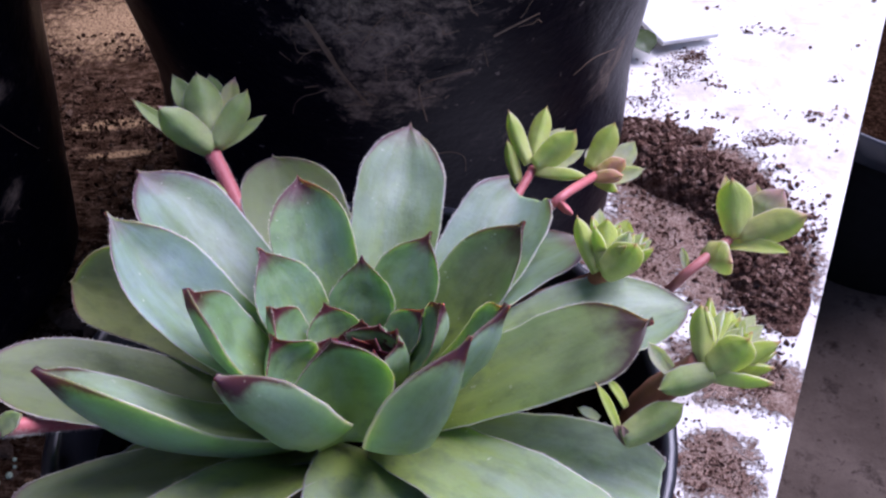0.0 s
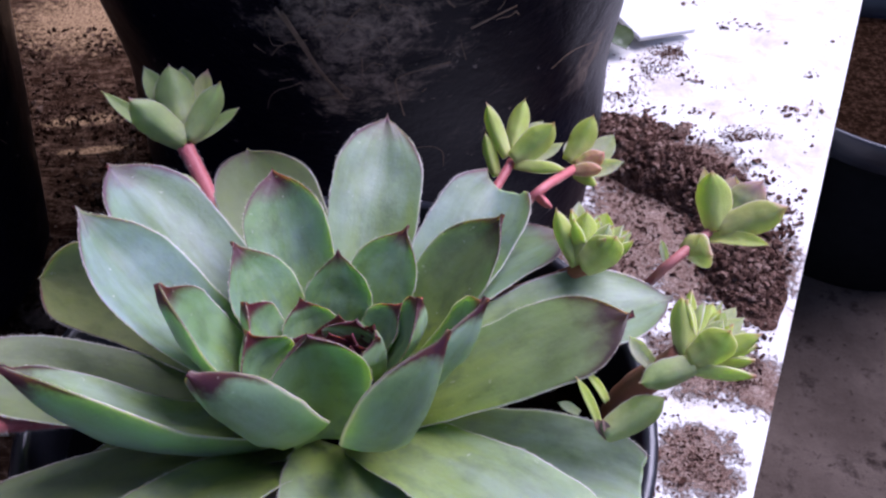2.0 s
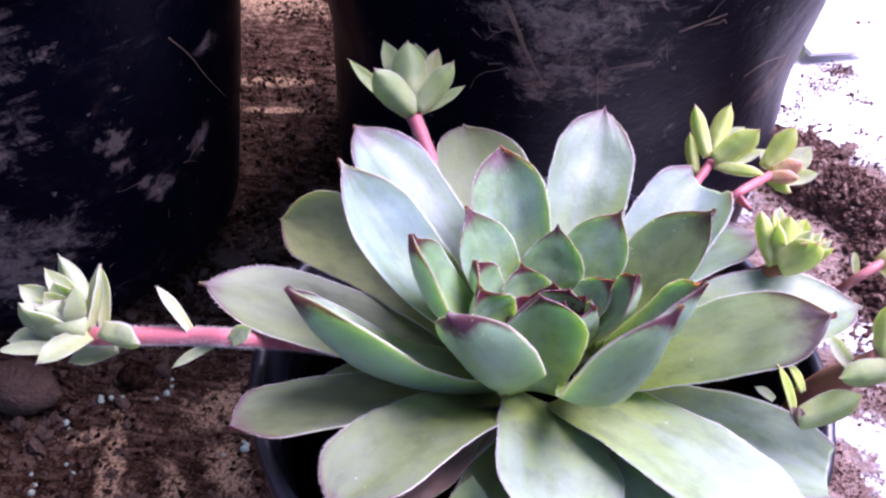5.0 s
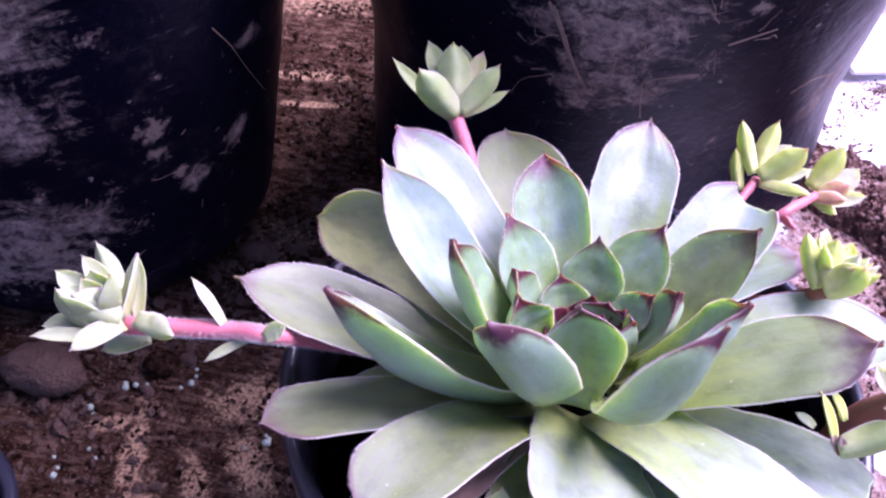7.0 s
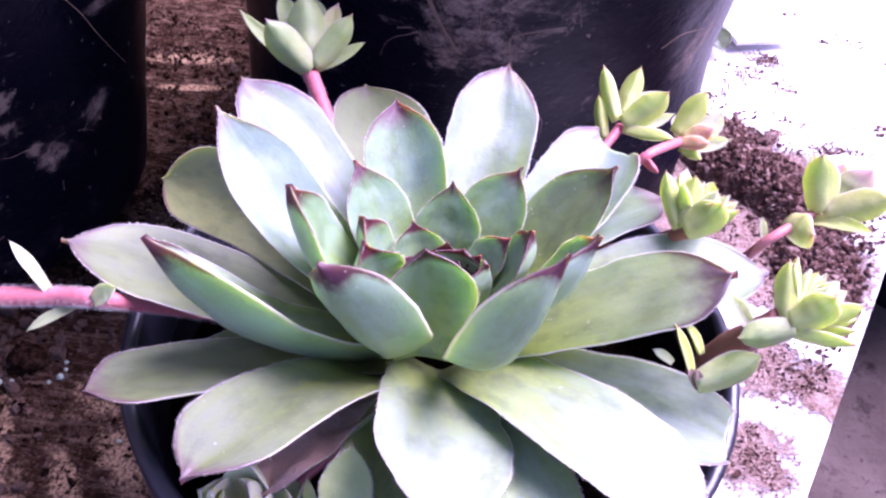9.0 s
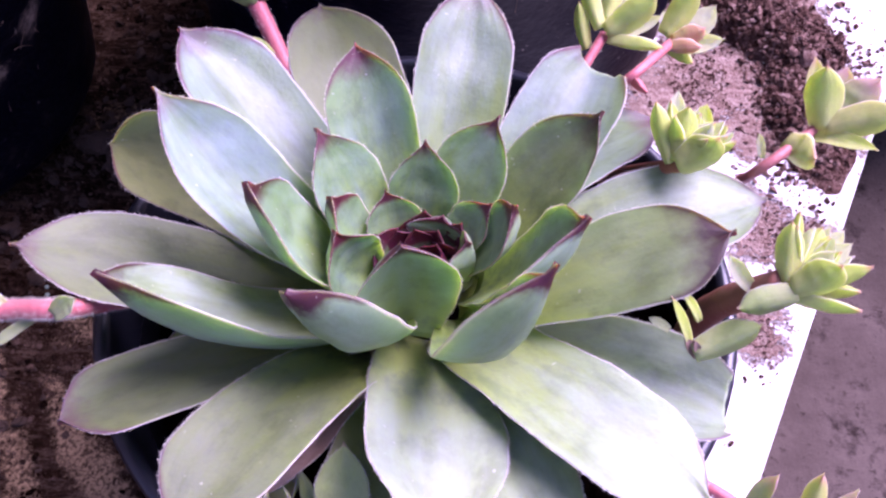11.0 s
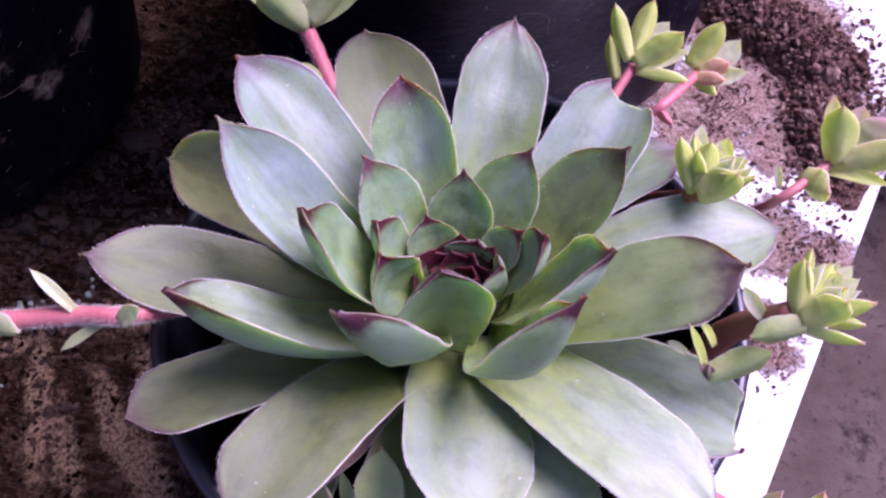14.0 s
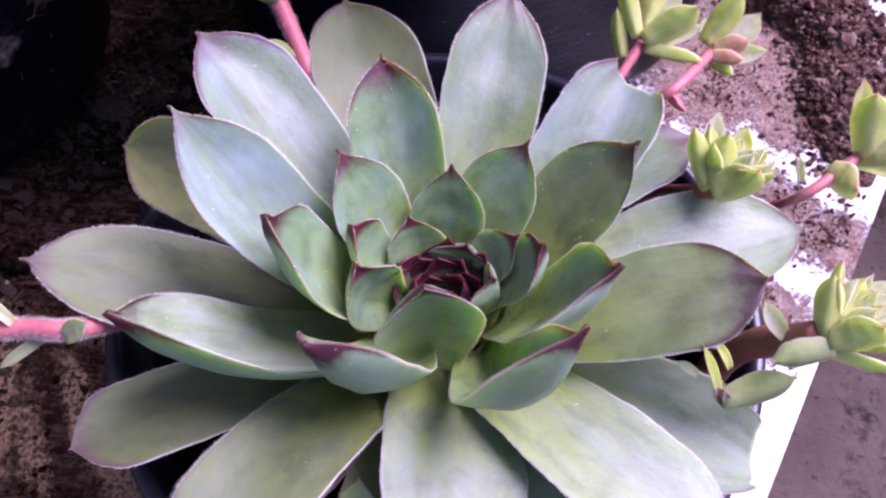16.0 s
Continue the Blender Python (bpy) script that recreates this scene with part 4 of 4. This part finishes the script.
heart(tight, (0.0325, 0.1190, 0.1150), (0.30, 0.35, 0.85), ((6, 42, 0.0085, 0.0036), (5, 24, 0.0085, 0.0032), (3, 8, 0.0075, 0.0026)), (M_OFFSET, M_PALE), 61)
heart(stout, (0.0440, 0.0890, 0.1235), (0.50, 0.30, 0.75), ((6, 44, 0.0085, 0.0034), (5, 26, 0.0085, 0.0030), (3, 8, 0.0070, 0.0025)), (M_OFFSET, M_PALE), 62)
heart(left_offset, (-0.0975, 0.0800, 0.1140), (-0.25, 0.10, 0.95), ((3, 26, 0.0098, 0.0066), (2, 8, 0.0080, 0.0048)), (M_CUP, M_WAXY), 63)
offset([(-0.024, 0.082, 0.0900), (-0.032, 0.070, 0.0900), (-0.0385, 0.0595, 0.0905)], 0.0013, 0.0015, M_STOLON, (-0.05, -0.05, 0.9), 0.0120, ((5, 50, 0.85, 0.62), (4, 34, 0.98, 0.74), (3, 16, 0.95, 0.66), (2, 6, 0.8, 0.5)), (M_PALE,), "pale green globe-shaped offset under the rosette", seed=21)
small = runner([(-0.018, 0.080, 0.0900), (-0.023, 0.066, 0.0900), (-0.0225, 0.0540, 0.0990)], 0.0010, 0.0012, M_STOLON, "tiny green offset under the rosette", hairs=60, seed=22)
runner_leaf(small, (-0.0225, 0.0535, 0.1010), (-0.0228, 0.0655, 0.1085), 0.0080, M_BUD, 0.34, -0.08, 131, twist=0)
runner_leaf(small, (-0.0270, 0.0560, 0.0935), (-0.0300, 0.0640, 0.1000), 0.0024, M_BUD, 0.34, -0.08, 132, twist=10)
trailing = runner([(0.012, 0.080, 0.0920), (0.0330, 0.0655, 0.0985), (0.0400, 0.0610, 0.0985), (0.0510, 0.0540, 0.0975)], 0.0010, 0.0012, M_STOLON, "pink runner with pink-tipped leaves over the pot rim", hairs=120, seed=23)
runner_leaf(trailing, (0.0388, 0.0600, 0.0995), (0.0412, 0.0632, 0.1100), 0.0030, M_ROSY, 0.34, -0.10, 133, twist=-20)
runner_leaf(trailing, (0.0478, 0.0570, 0.0990), (0.0482, 0.0640, 0.1100), 0.0034, M_BLUSH, 0.34, -0.10, 134, twist=160)
runner_leaf(trailing, (0.0492, 0.0560, 0.0990), (0.0530, 0.0620, 0.1095), 0.0032, M_ROSY, 0.34, -0.10, 135, twist=-150)
runner_leaf(trailing, (0.0500, 0.0550, 0.0985), (0.0580, 0.0550, 0.1060), 0.0036, M_PALE, 0.34, -0.10, 136, twist=-110)

# ---------------------------------------------------------------- the pot of the houseleek


def lathe_bm(profile, sides=64, lean=(0, 0), wrinkle=0.0, seed=0, close=True, square=0.0):
    """A turned body from (radius, z) pairs; lean shifts it sideways per metre of height."""
    bm = bmesh.new()
    rings = []
    for r, z in profile:
        ring = []
        for j in range(sides):
            a = 2 * math.pi * j / sides
            rr = r
            fade = max(0.0, 1 - z / 0.07)
            if square and fade:
                n = 2 + square * fade
                rr = (r - 0.0015 * fade) * (abs(math.cos(a)) ** n + abs(math.sin(a)) ** n) ** (-1 / n)
            if wrinkle:
                rr += wrinkle * (noise.noise(Vector((math.cos(a) * 2.2, math.sin(a) * 2.2, z * 14 + seed))) + 0.5 * noise.noise(Vector((math.cos(a) * 6, math.sin(a) * 6, z * 35 + seed))))
            ring.append(bm.verts.new((rr * math.cos(a) + lean[0] * z, rr * math.sin(a) + lean[1] * z, z)))
        rings.append(ring)
    for lower, upper in zip(rings, rings[1:]):
        for j in range(sides):
            bm.faces.new((lower[j], lower[(j + 1) % sides], upper[(j + 1) % sides], upper[j]))
    if close:
        bm.faces.new(rings[0][::-1])
    return bm


def nursery_pot(name, place, radius, foot, height, label, group="", plastic=M_RIM):
    pot = empty(name, place, label, "flower pot", group)
    lip = 0.14 * height
    part("wall", lathe_bm([(foot, 0.0), (foot + 0.001, 0.001), (radius - 0.003, height - lip), (radius - 0.005, height - lip), (foot - 0.001, 0.003)]), M_FLOOR_POT, pot)
    part("rim", lathe_bm([(radius - 0.0035, height - lip - 0.001), (radius - 0.0005, height - lip), (radius, height - 0.001), (radius - 0.0008, height), (radius - 0.0022, height), (radius - 0.003, height - 0.001), (radius - 0.0045, height - lip)], close=False), plastic, pot)
    return pot


def soil_disc(place, radius, label, material):
    bm = bmesh.new()
    bmesh.ops.create_circle(bm, cap_ends=True, radius=radius, segments=48)
    bmesh.ops.inset_individual(bm, faces=bm.faces, thickness=radius * 0.2)
    bmesh.ops.subdivide_edges(bm, edges=bm.edges, cuts=3, use_grid_fill=True)
    bmesh.ops.triangulate(bm, faces=bm.faces)
    for v in bm.verts:
        v.co.z += 0.003 * noise.noise(v.co * 90) * (1 if v.co.length < radius * 0.97 else 0)
    ob = link_mesh("potting_soil", bm, material)
    ob.location = place
    return tagged(ob, label, "soil")


POT = Vector((-0.0135, 0.0995, 0.0))
nursery_pot("plant_pot", POT, 0.0570, 0.041, 0.0990, "round black plastic nursery pot with a thin rim")
soil_disc(POT + Vector((0, 0, 0.080)), 0.0505, "potting soil inside the black pot, coloured black for shade", M_SHADE_SOIL)

# ---------------------------------------------------------------- the large black pots


def bag_point(bag, angle, z, proud=0.0):
    """A place on a bag's skin, by its angle round the axis and its height."""
    (x, y), foot, slope, lean = bag
    r = foot + slope * z + proud
    return Vector((x + lean[0] * z + r * math.cos(angle), y + lean[1] * z + r * math.sin(angle), z))


def grow_bag(bag, height, label, seed, strands, square=0.0, fibres=()):
    (x, y), foot, slope, lean = bag
    pot = empty("grow_bag", (x, y, 0), label, "grow bag", "large black pots")
    top = foot + slope * height
    profile = [(foot - 0.012, 0.0), (foot - 0.006, 0.0015), (foot - 0.0015, 0.006), (foot + slope * 0.012, 0.012)]
    profile += [(foot + slope * z, z) for z in (0.012 + (height - 0.012) * i / 18 for i in range(1, 19))]
    part("wall", lathe_bm(profile, 128, lean, 0.0012, seed, square=square), M_BAG, pot)
    part("rim", lathe_bm([(top - 0.001, height - 0.012), (top + 0.0018, height - 0.010), (top + 0.0022, height), (top - 0.001, height + 0.001), (top - 0.003, height - 0.004), (top - 0.003, height - 0.016)], 128, lean, 0.0012, seed, False), M_BAG, pot, "rolled rim of the bag")
    for points, width in strands:
        line = [bag_point(bag, radians(a), z, 0.0012) - Vector((x, y, 0)) for a, z in points]
        part("root_strand", tube_bm(line, width * 0.75, width * 0.4, 6, 24, seed=len(points)), M_ROOT, pot, "dry root fibre stuck to the plastic")
    rnd = random.Random(seed)
    for (a0, a1), (z0, z1), count, run in fibres:
        for _ in range(count):
            a, h = rnd.uniform(a0, a1), rnd.uniform(z0, z1)
            da, dh, points = rnd.uniform(-3.2, 3.2), rnd.uniform(-0.004, 0.004), []
            for _ in range(rnd.randint(3, 5)):
                points.append(bag_point(bag, radians(a), h, 0.0009) - Vector((x, y, 0)))
                da, dh = da + rnd.gauss(0, 0.9), dh + rnd.gauss(0, 0.0018)
                a, h = a + da * run, h + dh * run
            w = rnd.uniform(0.00008, 0.00022)
            part("root_strand", tube_bm(points, w, w * 0.4, 5, 14, seed=rnd.randint(0, 99)), M_ROOT, pot, "dry root fibre stuck to the plastic")
    z = height - 0.012
    soil_disc((x + lean[0] * z, y + lean[1] * z, z), top - 0.005, "dark soil filling the large black grow bag", M_DIRT)
    return pot


M_ROOT = plain("dry_root", (0.09, 0.056, 0.036), (0.33, 0.235, 0.165), 160, 0.9, 0.8, 0.0006, Specular_IOR_Level=0.1)
BACK_BAG = ((-0.0166, 0.3050), 0.0815, 0.027, (0.0, -0.289))
LEFT_BAG = ((-0.1990, 0.2206), 0.0654, 0.143, (0.048, -0.066))
grow_bag(BACK_BAG, 0.170, "large dusty black plastic grow bag with soil stains", 3, ((((-100.0, 0.131), (-98.3, 0.1251), (-95.6, 0.114), (-92.0, 0.1028)), 0.0006), (((-99.2, 0.1300), (-97.0, 0.1215), (-94.8, 0.1120), (-91.2, 0.1015)), 0.0006), (((-95.5, 0.1010), (-93.0, 0.1020), (-90.5, 0.1012)), 0.0006), (((-73.3, 0.112), (-77.7, 0.1109), (-82.1, 0.1087), (-82.4, 0.1045), (-81.3, 0.0941)), 0.0004), (((-70.1, 0.1222), (-66.7, 0.1242), (-62.2, 0.1263)), 0.0004), (((-87.8, 0.1192), (-84.1, 0.1227), (-82.9, 0.1168), (-79.6, 0.1192)), 0.00016), (((-79.8, 0.0794), (-76.5, 0.0792), (-74.1, 0.0757), (-73.8, 0.0686)), 0.00016), (((-95.6, 0.1254), (-91.0, 0.1275), (-85.8, 0.1256)), 0.00016), (((-51.7, 0.098), (-46.8, 0.101), (-40.1, 0.0991)), 0.0002),), 2.2, (((-106, -72), (0.102, 0.136), 26, 0.7), ((-72, -50), (0.105, 0.135), 3, 0.6)))
grow_bag(LEFT_BAG, 0.150, "black grow bag with pale dried mud splashes", 11, ((((-24.0, 0.1120), (-19.0, 0.1020), (-14.0, 0.0900), (-5.0, 0.0730)), 0.00026),), 0.0, (((-40, -2), (0.040, 0.080), 10, 0.4), ((-70, -45), (0.030, 0.070), 12, 0.4)))

# ---------------------------------------------------------------- beyond the slab's edge
for x, y, r, h in ((0.250, 0.392, 0.080, 0.105), (0.338, 0.520, 0.050, 0.120)):
    nursery_pot("plant_pot", (x, y, GROUND_Z), r, r * 0.76, h, "black nursery pot standing on the earth floor", "pots on the floor", M_RIM)
    soil_disc((x, y, GROUND_Z + h - 0.014), r - 0.006, "dry brown soil in a black nursery pot", M_DIRT)

# ---------------------------------------------------------------- loose things on the slab


def crumbs(name, count, where, size, material, label, category, seed, flat=0.8, even=False):
    """Many rough little lumps as one object."""
    rnd = random.Random(seed)
    ico = bmesh.new()
    bmesh.ops.create_icosphere(ico, subdivisions=1, radius=1)
    ico.verts.ensure_lookup_table()
    shape = [v.co.copy() for v in ico.verts]
    tris = [[v.index for v in f.verts] for f in ico.faces]
    ico.free()
    verts, faces = [], []
    for _ in range(count):
        x, y, z = where(rnd)
        r = size[0] * (size[1] / size[0]) ** (rnd.random() ** 2.6)
        turn = Euler((rnd.uniform(0, 6), rnd.uniform(0, 6), rnd.uniform(0, 6))).to_matrix()
        n0 = len(verts)
        k = Vector((rnd.uniform(0.7, 1.6), rnd.uniform(0.5, 1.1), rnd.uniform(0.3, 0.9))) if not even else Vector((1, 1, 1))
        for c in shape:
            p = turn @ Vector((c.x * k.x, c.y * k.y, c.z * k.z)) * (r * (1 if even else rnd.uniform(0.5, 1.3)))
            verts.append((x + p.x, y + p.y, z + r * 0.4 + p.z * flat))
        faces += [[n0 + i for i in f] for f in tris]
    me = bpy.data.meshes.new(name)
    me.from_pydata(verts, [], faces)
    me.materials.append(material)
    return tagged(new(name, me), label, category, kind="stuff")


HEAPS = ((0.103, 0.284, 0.048, 0.019, 0.0105, -0.66), (0.118, 0.238, 0.016, 0.034, 0.0045, -0.1), (0.088, 0.316, 0.024, 0.009, 0.004, -0.2))
SPILLS = ((0.088, 0.255, 0.018, 0.018), (0.072, 0.238, 0.014, 0.012), (0.088, 0.255, 0.022, 0.02), (0.090, 0.186, 0.013, 0.013), (0.108, 0.178, 0.010, 0.012), (0.083, 0.148, 0.010, 0.013), (0.140, 0.310, 0.012, 0.006), (0.122, 0.212, 0.014, 0.010), (0.108, 0.365, 0.014, 0.010), (0.122, 0.379, 0.008, 0.006), (0.090, 0.345, 0.010, 0.012))


def heap_height(x, y):
    z = 0.0
    for cx, cy, a, b, h, turn in HEAPS:
        u = (x - cx) * math.cos(turn) + (y - cy) * math.sin(turn)
        v = -(x - cx) * math.sin(turn) + (y - cy) * math.cos(turn)
        q = (u / a) ** 2 + (v / b) ** 2
        q *= 1 + 0.7 * noise.noise(Vector((x * 55, y * 55, 1.7)))
        z = max(z, h * (1 - q) if q < 1 else 0)
    return z


bm = bmesh.new()
cells = 110
lattice = {}
for i in range(cells + 1):
    for j in range(cells + 1):
        x, y = 0.05 + 0.12 * i / cells, 0.10 + 0.22 * j / cells
        h = heap_height(x, y)
        p = Vector((x, y, 0))
        lattice[i, j] = bm.verts.new((x, y, -0.0015 + (h + 0.0012 + 0.0035 * min(1, h / 0.006) * (noise.noise(p * 190) + 0.6 * noise.noise(p * 430)) if h > 0 else 0)))
for i in range(cells):
    for j in range(cells):
        quad = [lattice[i, j], lattice[i + 1, j], lattice[i + 1, j + 1], lattice[i, j + 1]]
        if max(v.co.z for v in quad) > 0:
            bm.faces.new(quad)
bmesh.ops.delete(bm, geom=[v for v in bm.verts if not v.link_faces], context="VERTS")
tagged(link_mesh("soil_heap", bm, M_SOIL, smooth=False), "heap of spilled crumbly brown potting soil", "soil", kind="stuff")


def on_heaps(rnd):
    while True:
        cx, cy, a, b, h, turn = rnd.choice(HEAPS + HEAPS[:2])
        u, v = rnd.gauss(0, 0.55) * a, rnd.gauss(0, 0.55) * b
        x, y = cx + u * math.cos(turn) - v * math.sin(turn), cy + u * math.sin(turn) + v * math.cos(turn)
        if x < 0.0935 + (y - 0.139) * 0.468:
            return x, y, heap_height(x, y)


def on_spills(rnd):
    while True:
        cx, cy, a, b = rnd.choice(SPILLS)
        x, y = cx + rnd.gauss(0, 0.6) * a, cy + rnd.gauss(0, 0.6) * b
        if x < 0.0935 + (y - 0.139) * 0.468 and noise.noise(Vector((x * 70, y * 70, 2.0))) > -0.15 and (Vector((x, y, 0)) - POT).length > 0.045:
            return x, y, 0.0


def on_open_slab(rnd):
    while True:
        x, y = rnd.uniform(0.03, 0.24), rnd.uniform(0.09, 0.50)
        clump = noise.noise(Vector((x * 38, y * 38, 4.0))) + 0.5 * noise.noise(Vector((x * 90, y * 90, 9.0)))
        if x < 0.0915 + (y - 0.139) * 0.468 and rnd.random() < max(0.004, (clump - 0.16) * 2.4):
            return x, y, 0.0


def on_sheltered_slab(rnd):
    while True:
        x, y = rnd.uniform(-0.20, -0.06), rnd.uniform(0.06, 0.40)
        clump = noise.noise(Vector((x * 45, y * 45, 7.0))) + 0.5 * noise.noise(Vector((x * 130, y * 130, 3.0)))
        if (Vector((x, y, 0)) - POT).length > 0.043 and rnd.random() < 0.35 + clump:
            return x, y, 0.0


def on_rubble(rnd):
    while True:
        cx, cy, sx, sy = rnd.choice(((-0.160, 0.125, 0.022, 0.020), (-0.150, 0.165, 0.030, 0.014), (-0.130, 0.205, 0.018, 0.014), (-0.125, 0.270, 0.020, 0.035)))
        x, y = rnd.gauss(cx, sx), rnd.gauss(cy, sy)
        if (Vector((x, y, 0)) - POT).length > 0.045:
            return x, y, 0.0


crumbs("soil_crumbs", 16000, on_heaps, (0.0002, 0.0016), M_SOIL, "loose brown crumbs on the soil heap", "soil", 5)
crumbs("soil_crumbs", 9000, on_spills, (0.00013, 0.0008), M_SOIL, "thin spill of brown soil on the white slab", "soil", 12)
crumbs("soil_crumbs", 3000, on_open_slab, (0.0002, 0.0016), M_SOIL, "scattered dark soil crumbs on the white slab", "soil", 6, 0.5)
crumbs("soil_crumbs", 15000, on_sheltered_slab, (0.0003, 0.0016), M_DIRT, "brown soil crumbs on the sheltered slab, toned dark for shade", "soil", 7)
crumbs("rubble", 700, on_rubble, (0.0008, 0.0036), M_STONE, "rough clods of dark brown dirt on the slab", "soil", 17, 0.8)
crumbs("grit", 240, on_sheltered_slab, (0.0004, 0.0013), M_STONE, "small brown grit on the dirty slab", "grit", 8)
crumbs("soil_clods", 260, on_heaps, (0.0010, 0.0034), M_SOIL, "lumps of dark brown soil on the soil heap", "soil", 23, 0.7)
crumbs("perlite", 90, on_heaps, (0.0003, 0.0008), M_BEAD, "white perlite specks in the soil heap", "perlite", 13, 1.0)


def bead_spots(rnd):
    cx, cy = rnd.choice(((-0.148, 0.139), (-0.131, 0.144), (-0.131, 0.148), (-0.156, 0.127), (-0.100, 0.127), (-0.154, 0.107), (-0.149, 0.111)))
    return cx + rnd.gauss(0, 0.0022), cy + rnd.gauss(0, 0.002), 0.0


crumbs("feed_beads", 24, bead_spots, (0.0007, 0.0014), M_BEAD, "pale green plant food beads among the dirt", "fertiliser", 9, 1.0, True)


def stone(place, size, label, seed, material=M_STONE):
    bm = bmesh.new()
    bmesh.ops.create_icosphere(bm, subdivisions=4, radius=1)
    for v in bm.verts:
        v.co *= 1 + 0.16 * noise.noise(v.co * 1.3 + Vector((seed, 0, 0))) + 0.09 * noise.noise(v.co * 3.5) + 0.04 * noise.noise(v.co * 11)
        v.co.x, v.co.y, v.co.z = v.co.x * size[0], v.co.y * size[1], v.co.z * size[2]
    ob = link_mesh("pebble", bm, material)
    ob.location = (place[0], place[1], size[2] * 0.85)
    return tagged(ob, label, "stone")


stone((-0.1735, 0.1345), (0.0138, 0.0085, 0.0080), "rounded brown pebble lying on the dirty slab", 2)
stone((-0.1400, 0.1480), (0.0060, 0.0050, 0.0035), "small dark earthy stone beside the pebble", 5, M_DIRT)
stone((-0.1270, 0.2050), (0.0070, 0.0045, 0.0030), "flat brown stone chip by the grow bag", 8)

# low black pot corner beside the pebble, shaped as a saucer
saucer = link_mesh("saucer", lathe_bm([(0.030, 0.0), (0.034, 0.002), (0.036, 0.010), (0.034, 0.0115), (0.032, 0.010), (0.030, 0.003)], 48), M_RIM)
saucer.location = (-0.1860, 0.0720, 0.0)
tagged(saucer, "low black plastic pot corner on the slab, shaped as a saucer", "saucer")

# white card and fallen leaves behind the heap
bm = box_between(-0.016, 0.016, -0.030, 0.030, 0, 0.0025)
bmesh.ops.bevel(bm, geom=bm.edges[:], offset=0.0005, segments=1, affect="EDGES")
card = link_mesh("card", bm, M_CARD, smooth=False)
card.matrix_world = pose(0.1105, 0.4150, 0.0035, 0, 3, 20)
tagged(card, "white plastic card lying on the slab", "card")


def fallen_leaf(foot, tip, width, seed):
    ob = link_mesh("fallen_leaf", leaf_bm(tip, foot, 0.10, 0.05, width, 0.5, 0.25, 0.0, foot=0.2, thick=0.0006, seed=seed), M_GREEN)
    return tagged(ob, "dark green fallen leaf on the slab", "leaf", "fallen leaves")


fallen_leaf((0.088, 0.395, 0.004), (0.098, 0.372, 0.006), 0.018, 31)
fallen_leaf((0.125, 0.455, 0.004), (0.150, 0.470, 0.012), 0.016, 32)
fallen_leaf((0.118, 0.470, 0.004), (0.108, 0.490, 0.016), 0.014, 33)
